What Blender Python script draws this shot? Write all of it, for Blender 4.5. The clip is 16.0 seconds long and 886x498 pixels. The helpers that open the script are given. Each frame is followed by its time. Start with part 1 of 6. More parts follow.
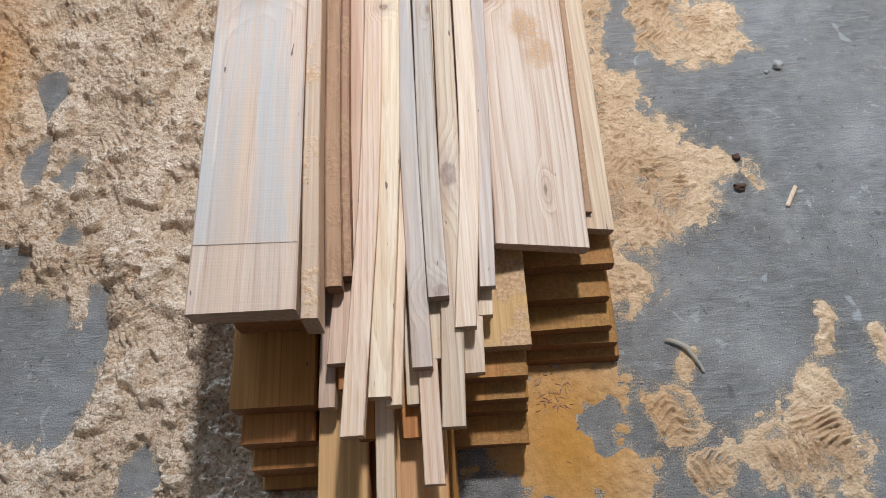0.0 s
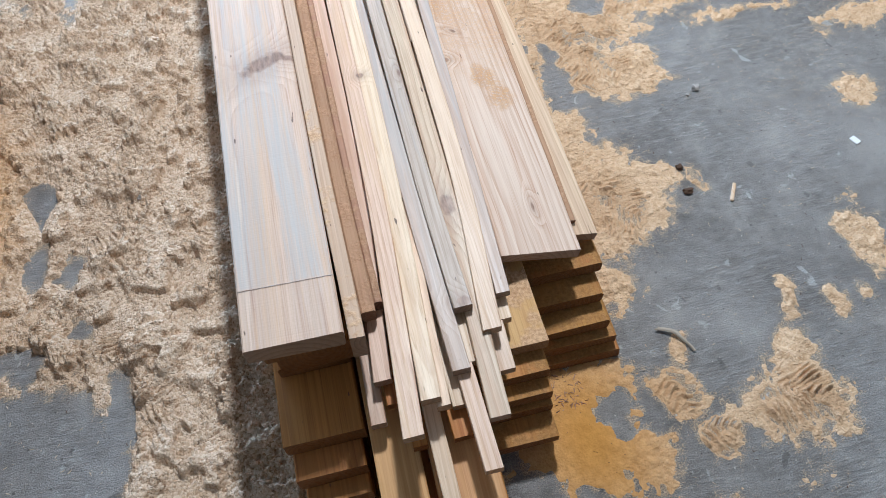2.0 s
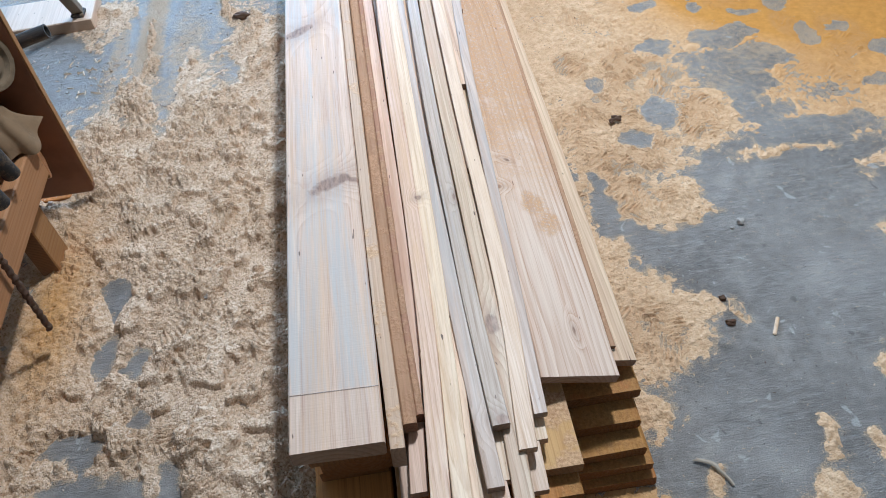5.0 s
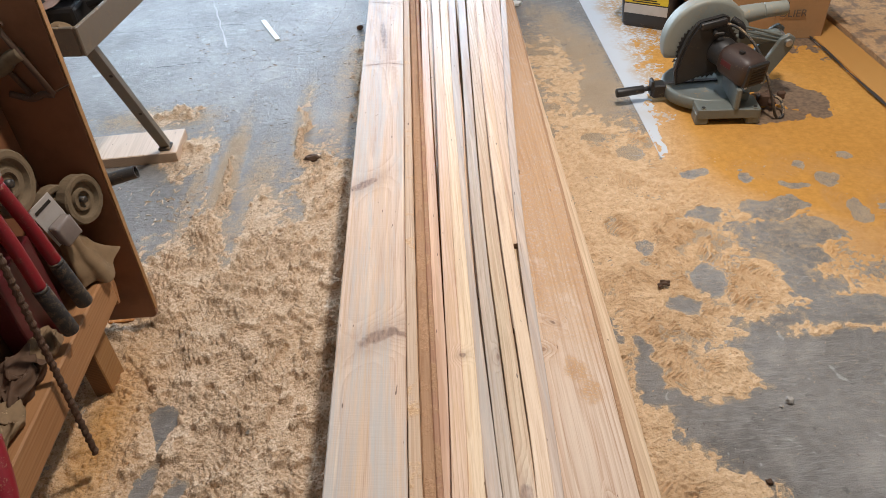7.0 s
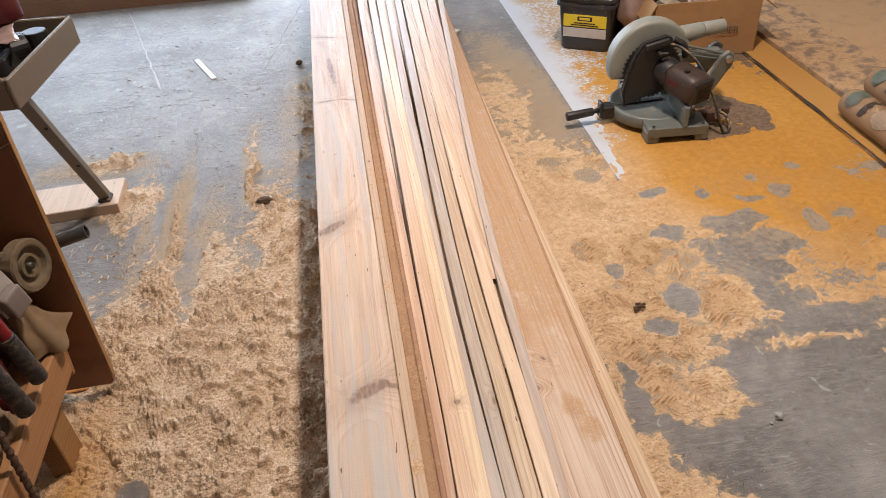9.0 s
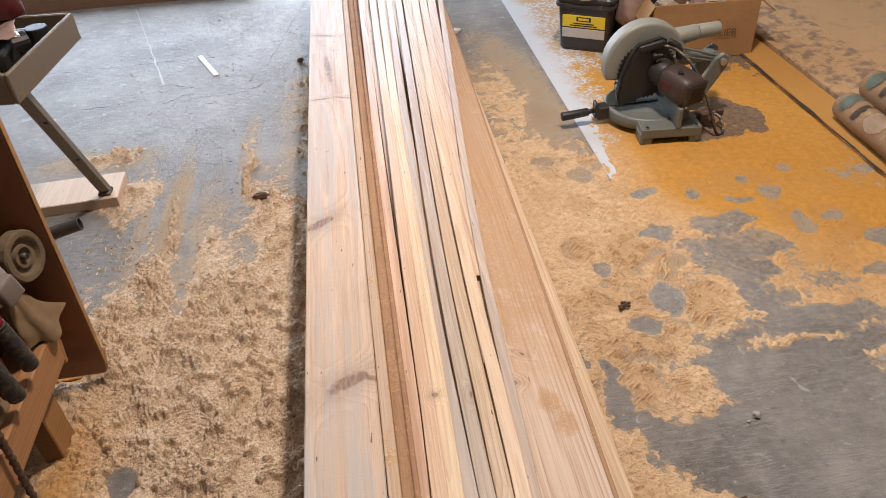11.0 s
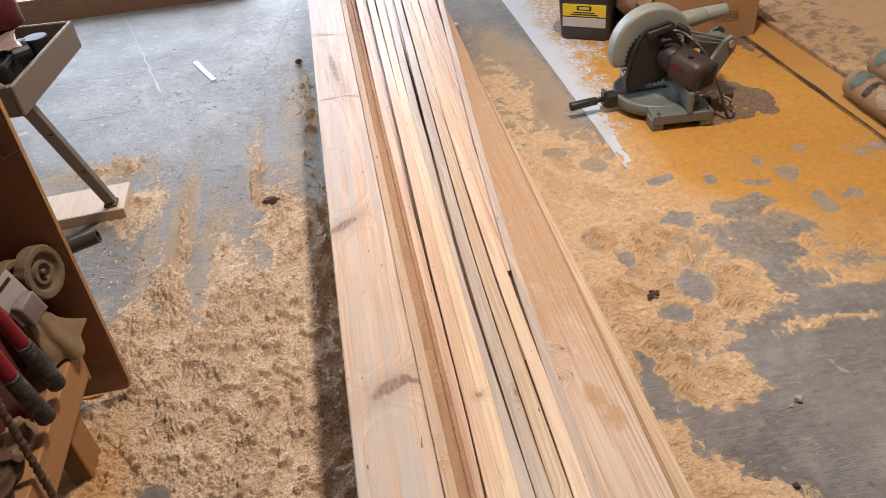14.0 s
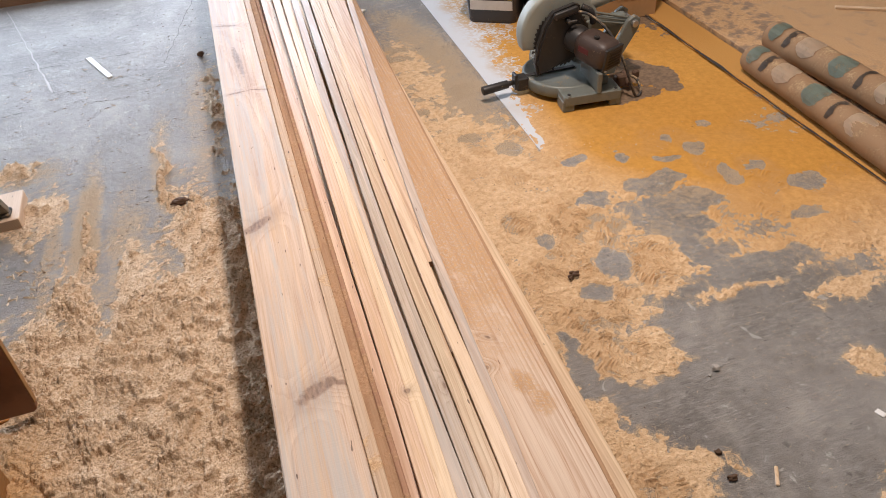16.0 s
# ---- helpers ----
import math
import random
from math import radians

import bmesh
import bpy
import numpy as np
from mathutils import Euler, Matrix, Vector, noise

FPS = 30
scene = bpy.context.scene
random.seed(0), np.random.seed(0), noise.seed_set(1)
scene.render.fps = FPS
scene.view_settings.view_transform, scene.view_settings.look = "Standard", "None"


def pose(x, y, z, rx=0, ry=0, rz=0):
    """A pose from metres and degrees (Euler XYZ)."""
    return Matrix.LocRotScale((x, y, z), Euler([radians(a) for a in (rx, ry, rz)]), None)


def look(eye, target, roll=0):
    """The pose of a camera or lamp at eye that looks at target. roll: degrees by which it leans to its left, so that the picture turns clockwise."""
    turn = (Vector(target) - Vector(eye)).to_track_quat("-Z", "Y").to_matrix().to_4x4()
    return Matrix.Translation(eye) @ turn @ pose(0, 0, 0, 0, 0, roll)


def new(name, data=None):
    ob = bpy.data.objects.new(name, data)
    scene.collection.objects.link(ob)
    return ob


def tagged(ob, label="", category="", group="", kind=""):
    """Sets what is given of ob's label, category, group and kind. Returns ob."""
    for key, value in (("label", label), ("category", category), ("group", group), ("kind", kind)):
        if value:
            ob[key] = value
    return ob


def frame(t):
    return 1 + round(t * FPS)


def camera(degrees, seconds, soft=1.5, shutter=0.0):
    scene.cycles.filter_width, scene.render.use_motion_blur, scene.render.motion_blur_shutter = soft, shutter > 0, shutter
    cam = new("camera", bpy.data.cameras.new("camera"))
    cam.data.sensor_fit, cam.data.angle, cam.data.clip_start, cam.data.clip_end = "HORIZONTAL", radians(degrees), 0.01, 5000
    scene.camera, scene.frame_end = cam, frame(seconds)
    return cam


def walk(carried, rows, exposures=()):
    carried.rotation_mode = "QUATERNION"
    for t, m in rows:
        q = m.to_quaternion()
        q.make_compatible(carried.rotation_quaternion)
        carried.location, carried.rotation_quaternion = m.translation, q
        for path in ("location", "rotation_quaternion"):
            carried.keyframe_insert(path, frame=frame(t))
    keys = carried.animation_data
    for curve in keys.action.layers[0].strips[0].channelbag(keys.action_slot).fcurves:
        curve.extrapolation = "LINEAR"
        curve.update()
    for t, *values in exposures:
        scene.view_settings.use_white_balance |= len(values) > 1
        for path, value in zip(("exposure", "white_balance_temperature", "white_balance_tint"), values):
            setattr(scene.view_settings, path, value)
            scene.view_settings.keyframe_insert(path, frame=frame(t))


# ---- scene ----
cam = camera(62.4, 16.0, 0.6)
PATH = [
    (0, (0.021, -0.042, 1.238), (-0.029, 0.821, -0.565), -6.9),
    (0.5, (0.01, -0.106, 1.275), (-0.036, 0.82, -0.497), -8.5),
    (1, (-0.034, -0.195, 1.272), (-0.086, 0.792, -0.467), -10.3),
    (1.5, (-0.09, -0.21, 1.278), (-0.072, 0.797, -0.449), -9.3),
    (2, (-0.123, -0.181, 1.296), (0.051, 0.879, -0.391), -4.9),
    (2.5, (-0.108, -0.208, 1.303), (0.111, 0.901, -0.347), -3.5),
    (3, (-0.081, -0.227, 1.312), (0.082, 0.93, -0.311), -4.2),
    (3.5, (-0.086, -0.226, 1.325), (0.019, 0.988, -0.26), -5.5),
    (3.7, (-0.096, -0.22, 1.341), (-0.001, 1.015, -0.23), -6.0),
    (5.8, (-0.117, -0.19, 1.385), (-0.052, 1.201, -0.05), -4.8),
    (6, (-0.109, -0.179, 1.398), (-0.07, 1.245, -0.006), -4.9),
    (6.5, (-0.11, -0.183, 1.443), (-0.095, 1.308, 0.109), -4.5),
    (7, (-0.103, -0.186, 1.446), (-0.109, 1.368, 0.186), -4.4),
    (7.5, (-0.111, -0.177, 1.471), (-0.111, 1.42, 0.266), -4.1),
    (8, (-0.145, -0.156, 1.452), (-0.088, 1.441, 0.251), -4.1),
    (8.5, (-0.178, -0.122, 1.458), (-0.06, 1.468, 0.25), -4.4),
    (9, (-0.198, -0.105, 1.444), (-0.021, 1.471, 0.225), -4.3),
    (9.2, (-0.208, -0.096, 1.444), (-0.011, 1.47, 0.215), -4.1),
    (11.3, (-0.121, -0.17, 1.465), (0.007, 1.411, 0.247), -4.3),
    (11.5, (-0.107, -0.191, 1.468), (-0.008, 1.398, 0.257), -4.9),
    (12, (-0.086, -0.208, 1.453), (-0.045, 1.394, 0.256), -6.1),
    (12.5, (-0.14, -0.187, 1.45), (-0.117, 1.406, 0.24), -6.4),
    (13, (-0.192, -0.148, 1.445), (-0.136, 1.426, 0.212), -7.1),
    (13.5, (-0.213, -0.119, 1.44), (-0.08, 1.449, 0.206), -7.0),
    (14, (-0.234, -0.096, 1.437), (-0.055, 1.473, 0.209), -6.1),
    (14.5, (-0.249, -0.087, 1.43), (-0.053, 1.473, 0.194), -5.2),
    (15, (-0.251, -0.081, 1.429), (-0.026, 1.462, 0.176), -4.6),
    (15.5, (-0.247, -0.082, 1.437), (0.035, 1.441, 0.172), -4.6),
    (16, (-0.221, -0.067, 1.436), (0.154, 1.427, 0.16), -4.8),
]
walk(cam, [(t, look(eye, target, roll)) for t, eye, target, roll in PATH],
     [(0.0, 0.42, 5130, 7), (1.5, 0.47, 4990, 6), (3.5, 0.44, 4890, 7), (6.0, 0.25, 4850, 4), (6.5, 0.20, 5550, 8), (7.0, 0.14, 6000, 12), (9.0, 0.11, 6480, 18), (12.5, 0.11, 6480, 18), (16.0, 0.13, 6520, 19)])

# ---------------- world, lamps ----------------
world = bpy.data.worlds.new("sky")
scene.world = world
world.use_nodes = True
wn = world.node_tree.nodes
sky = wn.new("ShaderNodeTexSky")
sky.sky_type = "NISHITA"
sky.sun_disc = False
sky.sun_elevation = radians(38)
sky.sun_rotation = radians(20)
world.node_tree.links.new(sky.outputs[0], wn["Background"].inputs[0])
wn["Background"].inputs[1].default_value = 0.15


def area_lamp(name, at, target, sx, sy, watts, color):
    d = bpy.data.lights.new(name, "AREA")
    d.shape, d.size, d.size_y, d.energy, d.color = "RECTANGLE", sx, sy, watts, color
    ob = new(name, d)
    ob.matrix_world = look(at, target)
    return ob


# daylight in the big door opening at the far end, a warm ceiling lamp over the stack and an added orange fill right of
# the saw
area_lamp("door_daylight", (-1.3, 5.55, 1.25), (-1.3, 0.0, 0.9), 3.6, 2.2, 168, (0.68, 0.85, 1.0))
area_lamp("ceiling_lamp", (0.50, 1.72, 3.0), (0.50, 1.72, 0.0), 0.16, 0.30, 77, (1.0, 0.885, 0.755))
area_lamp("orange_fill", (2.1, 2.1, 2.42), (1.6, 2.0, 0.0), 0.25, 0.25, 3, (1.0, 0.60, 0.28))

# ---------------- numeric noise ----------------
def grid_noise(x, y, scale, seed):
    """Smooth value noise in 0..1 on arrays, cells of 1/scale metres."""
    x, y = x * scale + 1000.0 + seed * 17.3, y * scale + 1000.0 + seed * 5.7
    xi, yi = np.floor(x).astype(np.int64), np.floor(y).astype(np.int64)
    fx, fy = x - xi, y - yi
    fx, fy = fx * fx * (3 - 2 * fx), fy * fy * (3 - 2 * fy)

    def h(a, b):
        n = (a * 374761393 + b * 668265263 + seed * 69069) & 0x7FFFFFFF
        n = ((n ^ (n >> 13)) * 1274126177) & 0x7FFFFFFF
        return ((n ^ (n >> 16)) & 0xFFFF) / 65535.0

    top = h(xi, yi) * (1 - fx) + h(xi + 1, yi) * fx
    low = h(xi, yi + 1) * (1 - fx) + h(xi + 1, yi + 1) * fx
    return top * (1 - fy) + low * fy


def fractal(x, y, scale, seed, octaves=3):
    v, a, total = 0.0, 1.0, 0.0
    for o in range(octaves):
        v, total = v + a * grid_noise(x, y, scale * 2 ** o, seed + o), total + a
        a *= 0.5
    return v / total


def smooth(e0, e1, v):
    k = np.clip((v - e0) / (e1 - e0), 0, 1)
    return k * k * (3 - 2 * k)


# ---------------- materials ----------------
class Net:
    """Short-hand for building a node material."""

    def __init__(self, name, rough=0.6, metal=0.0, spec=0.5):
        self.mat = bpy.data.materials.new(name)
        self.mat.use_nodes = True
        self.t = self.mat.node_tree
        self.b = self.t.nodes["Principled BSDF"]
        self.b.inputs["Roughness"].default_value = rough
        self.b.inputs["Metallic"].default_value = metal
        self.b.inputs["Specular IOR Level"].default_value = spec

    def put(self, socket, v):
        if isinstance(v, bpy.types.NodeSocket):
            self.t.links.new(v, socket)
        elif isinstance(v, tuple) and len(v) == 3 and socket.type == "RGBA":
            socket.default_value = (*v, 1)
        else:
            socket.default_value = v

    def pos(self):
        return self.t.nodes.new("ShaderNodeNewGeometry").outputs["Position"]

    def obj(self):
        return self.t.nodes.new("ShaderNodeTexCoord").outputs["Object"]

    def rand(self):
        return self.t.nodes.new("ShaderNodeObjectInfo").outputs["Random"]

    def attr(self, name):
        n = self.t.nodes.new("ShaderNodeAttribute")
        n.attribute_name = name
        return n.outputs["Fac"]

    def vec(self, op, a, b):
        n = self.t.nodes.new("ShaderNodeVectorMath")
        n.operation = op
        self.put(n.inputs[0], a)
        self.put(n.inputs[1], b)
        return n.outputs["Value"] if op in ("LENGTH", "DOT_PRODUCT") else n.outputs["Vector"]

    def m(self, op, a, b=0.0, clamp=False):
        n = self.t.nodes.new("ShaderNodeMath")
        n.operation, n.use_clamp = op, clamp
        self.put(n.inputs[0], a)
        self.put(n.inputs[1], b)
        return n.outputs[0]

    def noise(self, v, scale, detail=3.0, rough=0.55, dist=0.0):
        n = self.t.nodes.new("ShaderNodeTexNoise")
        self.put(n.inputs["Vector"], v)
        for k, q in (("Scale", scale), ("Detail", detail), ("Roughness", rough), ("Distortion", dist)):
            n.inputs[k].default_value = q
        return n.outputs["Fac"]

    def ramp(self, f, *stops):
        n = self.t.nodes.new("ShaderNodeValToRGB")
        self.put(n.inputs[0], f)
        e = n.color_ramp.elements
        while len(e) < len(stops):
            e.new(0.5)
        for q, (p, c) in zip(e, stops):
            q.position, q.color = p, (*c, 1) if isinstance(c, tuple) else (c, c, c, 1)
        return n.outputs["Color"]

    def map(self, f, a, b, c=0.0, d=1.0):
        n = self.t.nodes.new("ShaderNodeMapRange")
        n.interpolation_type = "SMOOTHSTEP"
        self.put(n.inputs[0], f)
        for k, q in zip((1, 2, 3, 4), (a, b, c, d)):
            n.inputs[k].default_value = q
        return n.outputs[0]

    def mix(self, f, a, b, mode="MIX"):
        n = self.t.nodes.new("ShaderNodeMix")
        n.data_type, n.blend_type = "RGBA", mode
        self.put(n.inputs[0], f)
        self.put(n.inputs[6], a)
        self.put(n.inputs[7], b)
        return n.outputs[2]

    def bump(self, f, strength, distance=0.01):
        n = self.t.nodes.new("ShaderNodeBump")
        n.inputs["Strength"].default_value, n.inputs["Distance"].default_value = strength, distance
        self.put(n.inputs["Height"], f)
        self.put(self.b.inputs["Normal"], n.outputs[0])

    def color(self, c):
        self.put(self.b.inputs["Base Color"], c)

    def rough(self, f):
        self.put(self.b.inputs["Roughness"], f)


def wood(name, pale, dark, stain=None, lines=190.0, contrast=0.5, knots=(), rough=0.6, saw_marks=0.0, dusty=0.0, spec=0.35, vary=0.22, dust_y=None, figure=0.5, depth=0.02, heaps=(), heart=None, stain_y=None, dust_tint=((0.42, 0.24, 0.11), (0.68, 0.46, 0.26))):
    """Flat-sawn timber with the grain along y: growth rings round a wandering pith, streaks, stains, knots, end grain
    with shade painted in.
    """
    n = Net(name, rough, 0.0, spec)
    p, o = n.pos(), n.obj()
    r = n.rand()
    r2, r3 = n.m("FRACT", n.m("MULTIPLY", r, 7.13)), n.m("FRACT", n.m("MULTIPLY", r, 31.7))
    q = n.vec("ADD", p, n.vec("MULTIPLY", (3.1, 7.7, 1.9), r))
    wide = n.noise(n.vec("MULTIPLY", q, (7.0, 0.5, 7.0)), 1.0, 2.0)
    streak = n.noise(n.vec("MULTIPLY", q, (150.0, 2.4, 150.0)), 1.0, 4.0, 0.6)
    fibre = n.noise(n.vec("MULTIPLY", q, (560.0, 9.0, 560.0)), 1.0, 3.0, 0.6)
    bulge, mask = 0.0, None
    for kx, ky, rx, ry, turn in knots:
        d = n.vec("SUBTRACT", p, (kx, ky, 0.0))
        c, s_ = math.cos(radians(turn)), math.sin(radians(turn))
        u = n.m("DIVIDE", n.vec("DOT_PRODUCT", d, (c, s_, 0.0)), rx)
        w = n.m("DIVIDE", n.vec("DOT_PRODUCT", d, (-s_, c, 0.0)), ry)
        l = n.m("SQRT", n.m("ADD", n.m("MULTIPLY", u, u), n.m("MULTIPLY", w, w)))
        l = n.m("ADD", l, n.m("MULTIPLY", n.m("SUBTRACT", n.noise(p, 60.0, 3.0), 0.5), 0.9))
        k = n.m("MAXIMUM", n.map(l, 1.15, 0.45), n.map(l, 3.0, 0.8, 0.0, 0.32))
        mask = k if mask is None else n.m("MAXIMUM", mask, k)
        bulge = n.m("ADD", bulge, n.map(l, 4.5, 0.3, 0.0, 0.022))
    sep, at = n.t.nodes.new("ShaderNodeSeparateXYZ"), n.t.nodes.new("ShaderNodeSeparateXYZ")
    n.put(sep.inputs[0], p)
    n.put(at.inputs[0], o)
    along = n.vec("MULTIPLY", q, (0.6, 1.5, 0.0))
    bend = n.noise(along, 1.0, 3.0, 0.5)
    sway = n.noise(n.vec("MULTIPLY", q, (5.0, 1.1, 5.0)), 1.0, 2.0, 0.45)
    u = n.m("ADD", n.m("SUBTRACT", at.outputs[0], n.m("MULTIPLY", n.m("SUBTRACT", r3, 0.5), 0.07)), n.m("MULTIPLY", n.m("SUBTRACT", sway, 0.5), 0.030))
    v = n.m("ADD", n.m("ADD", at.outputs[2], n.m("ADD", depth, n.m("MULTIPLY", r2, 0.02))), n.m("MULTIPLY", n.m("SUBTRACT", bend, 0.5), 0.026))
    f = n.m("SQRT", n.m("ADD", n.m("MULTIPLY", u, u), n.m("MULTIPLY", v, v)))
    f = n.m("ADD", n.m("ADD", f, bulge), n.m("MULTIPLY", n.m("SUBTRACT", streak, 0.5), 0.0016))
    phase = n.m("FRACT", n.m("MULTIPLY", f, lines))
    ring = n.m("MULTIPLY", n.m("POWER", phase, 2.2), n.map(phase, 1.0, 0.90))
    ring = n.m("MULTIPLY", ring, n.map(wide, 0.25, 0.6, 0.45, 1.0))
    tone = n.m("ADD", n.m("MULTIPLY", ring, 0.85 * contrast), n.m("MULTIPLY", n.map(streak, 0.44, 0.74), 0.55 * contrast))
    tone = n.m("ADD", tone, n.map(fibre, 0.45, 0.70, 0.0, 0.30))
    col = n.mix(n.m("MINIMUM", tone, 1.0), pale, dark)
    hue = n.t.nodes.new("ShaderNodeHueSaturation")
    n.put(hue.inputs["Hue"], n.m("ADD", 0.489, n.m("MULTIPLY", r, 0.022)))
    n.put(hue.inputs["Value"], n.m("ADD", 1.0 - vary / 2, n.m("MULTIPLY", r2, vary)))
    n.put(hue.inputs["Color"], col)
    col = hue.outputs[0]
    if stain:
        s = n.noise(n.vec("MULTIPLY", q, (17.0, 1.1, 17.0)), 1.0, 6.0, 0.68, 0.3)
        s = n.m("MULTIPLY", n.map(s, 0.41, 0.56), n.map(n.noise(n.vec("MULTIPLY", q, (120.0, 4.0, 120.0)), 1.0, 4.0, 0.7), 0.30, 0.60, 0.25, 0.8))
        if stain_y:
            s = n.m("MULTIPLY", s, n.map(sep.outputs[1], *stain_y, 0.25, 1.0))
        col = n.mix(s, col, stain)
    if heart:
        band = n.noise(n.vec("MULTIPLY", q, (30.0, 0.9, 30.0)), 1.0, 6.0, 0.72, 0.9)
        col = n.mix(n.map(band, 0.46, 0.66, 0.0, 0.6), col, heart)
    col = n.mix(n.map(wide, 0.52, 0.75, 0.0, 0.3), col, dark)
    flame = n.noise(n.vec("MULTIPLY", q, (60.0, 1.7, 60.0)), 1.0, 4.0, 0.6, 0.5)
    col = n.mix(n.map(flame, 0.52, 0.62, 0.0, figure * 0.7), col, tuple(0.35 * a + 0.65 * b for a, b in zip(pale, dark)))
    col = n.mix(n.map(flame, 0.42, 0.30, 0.0, figure), col, tuple(min(0.85, 1.16 * a) for a in pale))
    if mask is not None:
        core = n.ramp(n.noise(n.vec("MULTIPLY", p, (140.0, 40.0, 140.0)), 1.0, 3.0), (0.3, (0.10, 0.05, 0.03)), (0.7, (0.34, 0.21, 0.14)))
        col = n.mix(n.m("MULTIPLY", mask, 0.8), col, core)
    pits = n.noise(n.vec("MULTIPLY", q, (110.0, 30.0, 110.0)), 1.0, 1.0)
    col = n.mix(n.map(pits, 0.755, 0.79, 0.0, 0.85), col, (0.10, 0.06, 0.04))
    if dusty:
        g = n.noise(q, 14.0, 4.0, 0.7)
        f_d = n.map(g, 0.62 - dusty * 0.5, 0.72 - dusty * 0.4)
        crumb = n.noise(p, 170.0, 3.0, 0.75)
        if dust_y:
            f_d = n.m("MULTIPLY", f_d, n.map(n.m("ADD", sep.outputs[1], n.m("MULTIPLY", g, 0.5)), *dust_y))
            for hx, hy, hr in heaps:
                d = n.vec("LENGTH", n.vec("MULTIPLY", n.vec("SUBTRACT", p, (hx, hy, 0.0)), (1.0, 0.8, 0.0)), (0.0, 0.0, 0.0))
                f_d = n.m("MAXIMUM", f_d, n.map(n.m("ADD", d, n.m("MULTIPLY", n.m("SUBTRACT", g, 0.5), 0.06)), hr, hr * 0.3))
            f_d = n.m("MULTIPLY", f_d, n.map(crumb, 0.32, 0.58, 0.10, 0.85))
        col = n.mix(f_d, col, n.ramp(crumb, (0.35, dust_tint[0]), (0.65, dust_tint[1])))
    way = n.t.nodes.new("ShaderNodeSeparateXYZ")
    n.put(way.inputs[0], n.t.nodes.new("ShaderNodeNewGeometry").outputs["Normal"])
    # end grain, with the shade on y-facing ends painted into its colour
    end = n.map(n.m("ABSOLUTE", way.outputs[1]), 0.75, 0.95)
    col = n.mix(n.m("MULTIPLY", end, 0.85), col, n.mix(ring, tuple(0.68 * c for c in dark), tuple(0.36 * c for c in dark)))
    n.color(col)
    h = n.m("ADD", n.m("MULTIPLY", streak, 0.5), n.m("MULTIPLY", ring, 0.2))
    if saw_marks:
        band = n.noise(n.vec("MULTIPLY", q, (6.0, 420.0, 6.0)), 1.0, 2.0)
        h = n.m("ADD", h, n.m("MULTIPLY", n.m("MULTIPLY", band, n.noise(q, 9.0, 2.0)), saw_marks * 1.8))
    if dusty:
        h = n.m("ADD", h, n.m("MULTIPLY", n.m("MULTIPLY", f_d, crumb), 4.0))
    n.bump(h, 0.35, 0.0015)
    n.rough(n.map(streak, 0.3, 0.8, rough - 0.1, rough + 0.12))
    return n.mat


def plain(name, color, rough=0.5, metal=0.0, grime=0.25, dust=0.0, scale=25.0, spec=0.5):
    """Painted, moulded or bare surface with wear at two scales and some settled sawdust."""
    n = Net(name, rough, metal, spec)
    p = n.pos()
    a, b = n.noise(p, scale, 4.0, 0.65), n.noise(p, scale * 9, 3.0)
    col = n.mix(n.map(a, 0.42, 0.72, 0.0, grime), color, tuple(c * 0.45 for c in color))
    if dust:
        up = n.t.nodes.new("ShaderNodeSeparateXYZ")
        n.put(up.inputs[0], n.t.nodes.new("ShaderNodeNewGeometry").outputs["Normal"])
        f = n.m("MULTIPLY", n.map(up.outputs[2], -0.1, 0.9, 0.25, 1.0), n.map(n.m("ADD", n.m("MULTIPLY", a, 0.6), n.m("MULTIPLY", b, 0.4)), 0.62 - dust * 0.4, 0.78 - dust * 0.4))
        col = n.mix(f, col, (0.46, 0.33, 0.19))
        n.rough(n.m("ADD", rough, n.m("MULTIPLY", f, 0.4)))
    n.color(col)
    n.bump(n.m("ADD", a, n.m("MULTIPLY", b, 0.4)), 0.12, 0.002)
    return n.mat


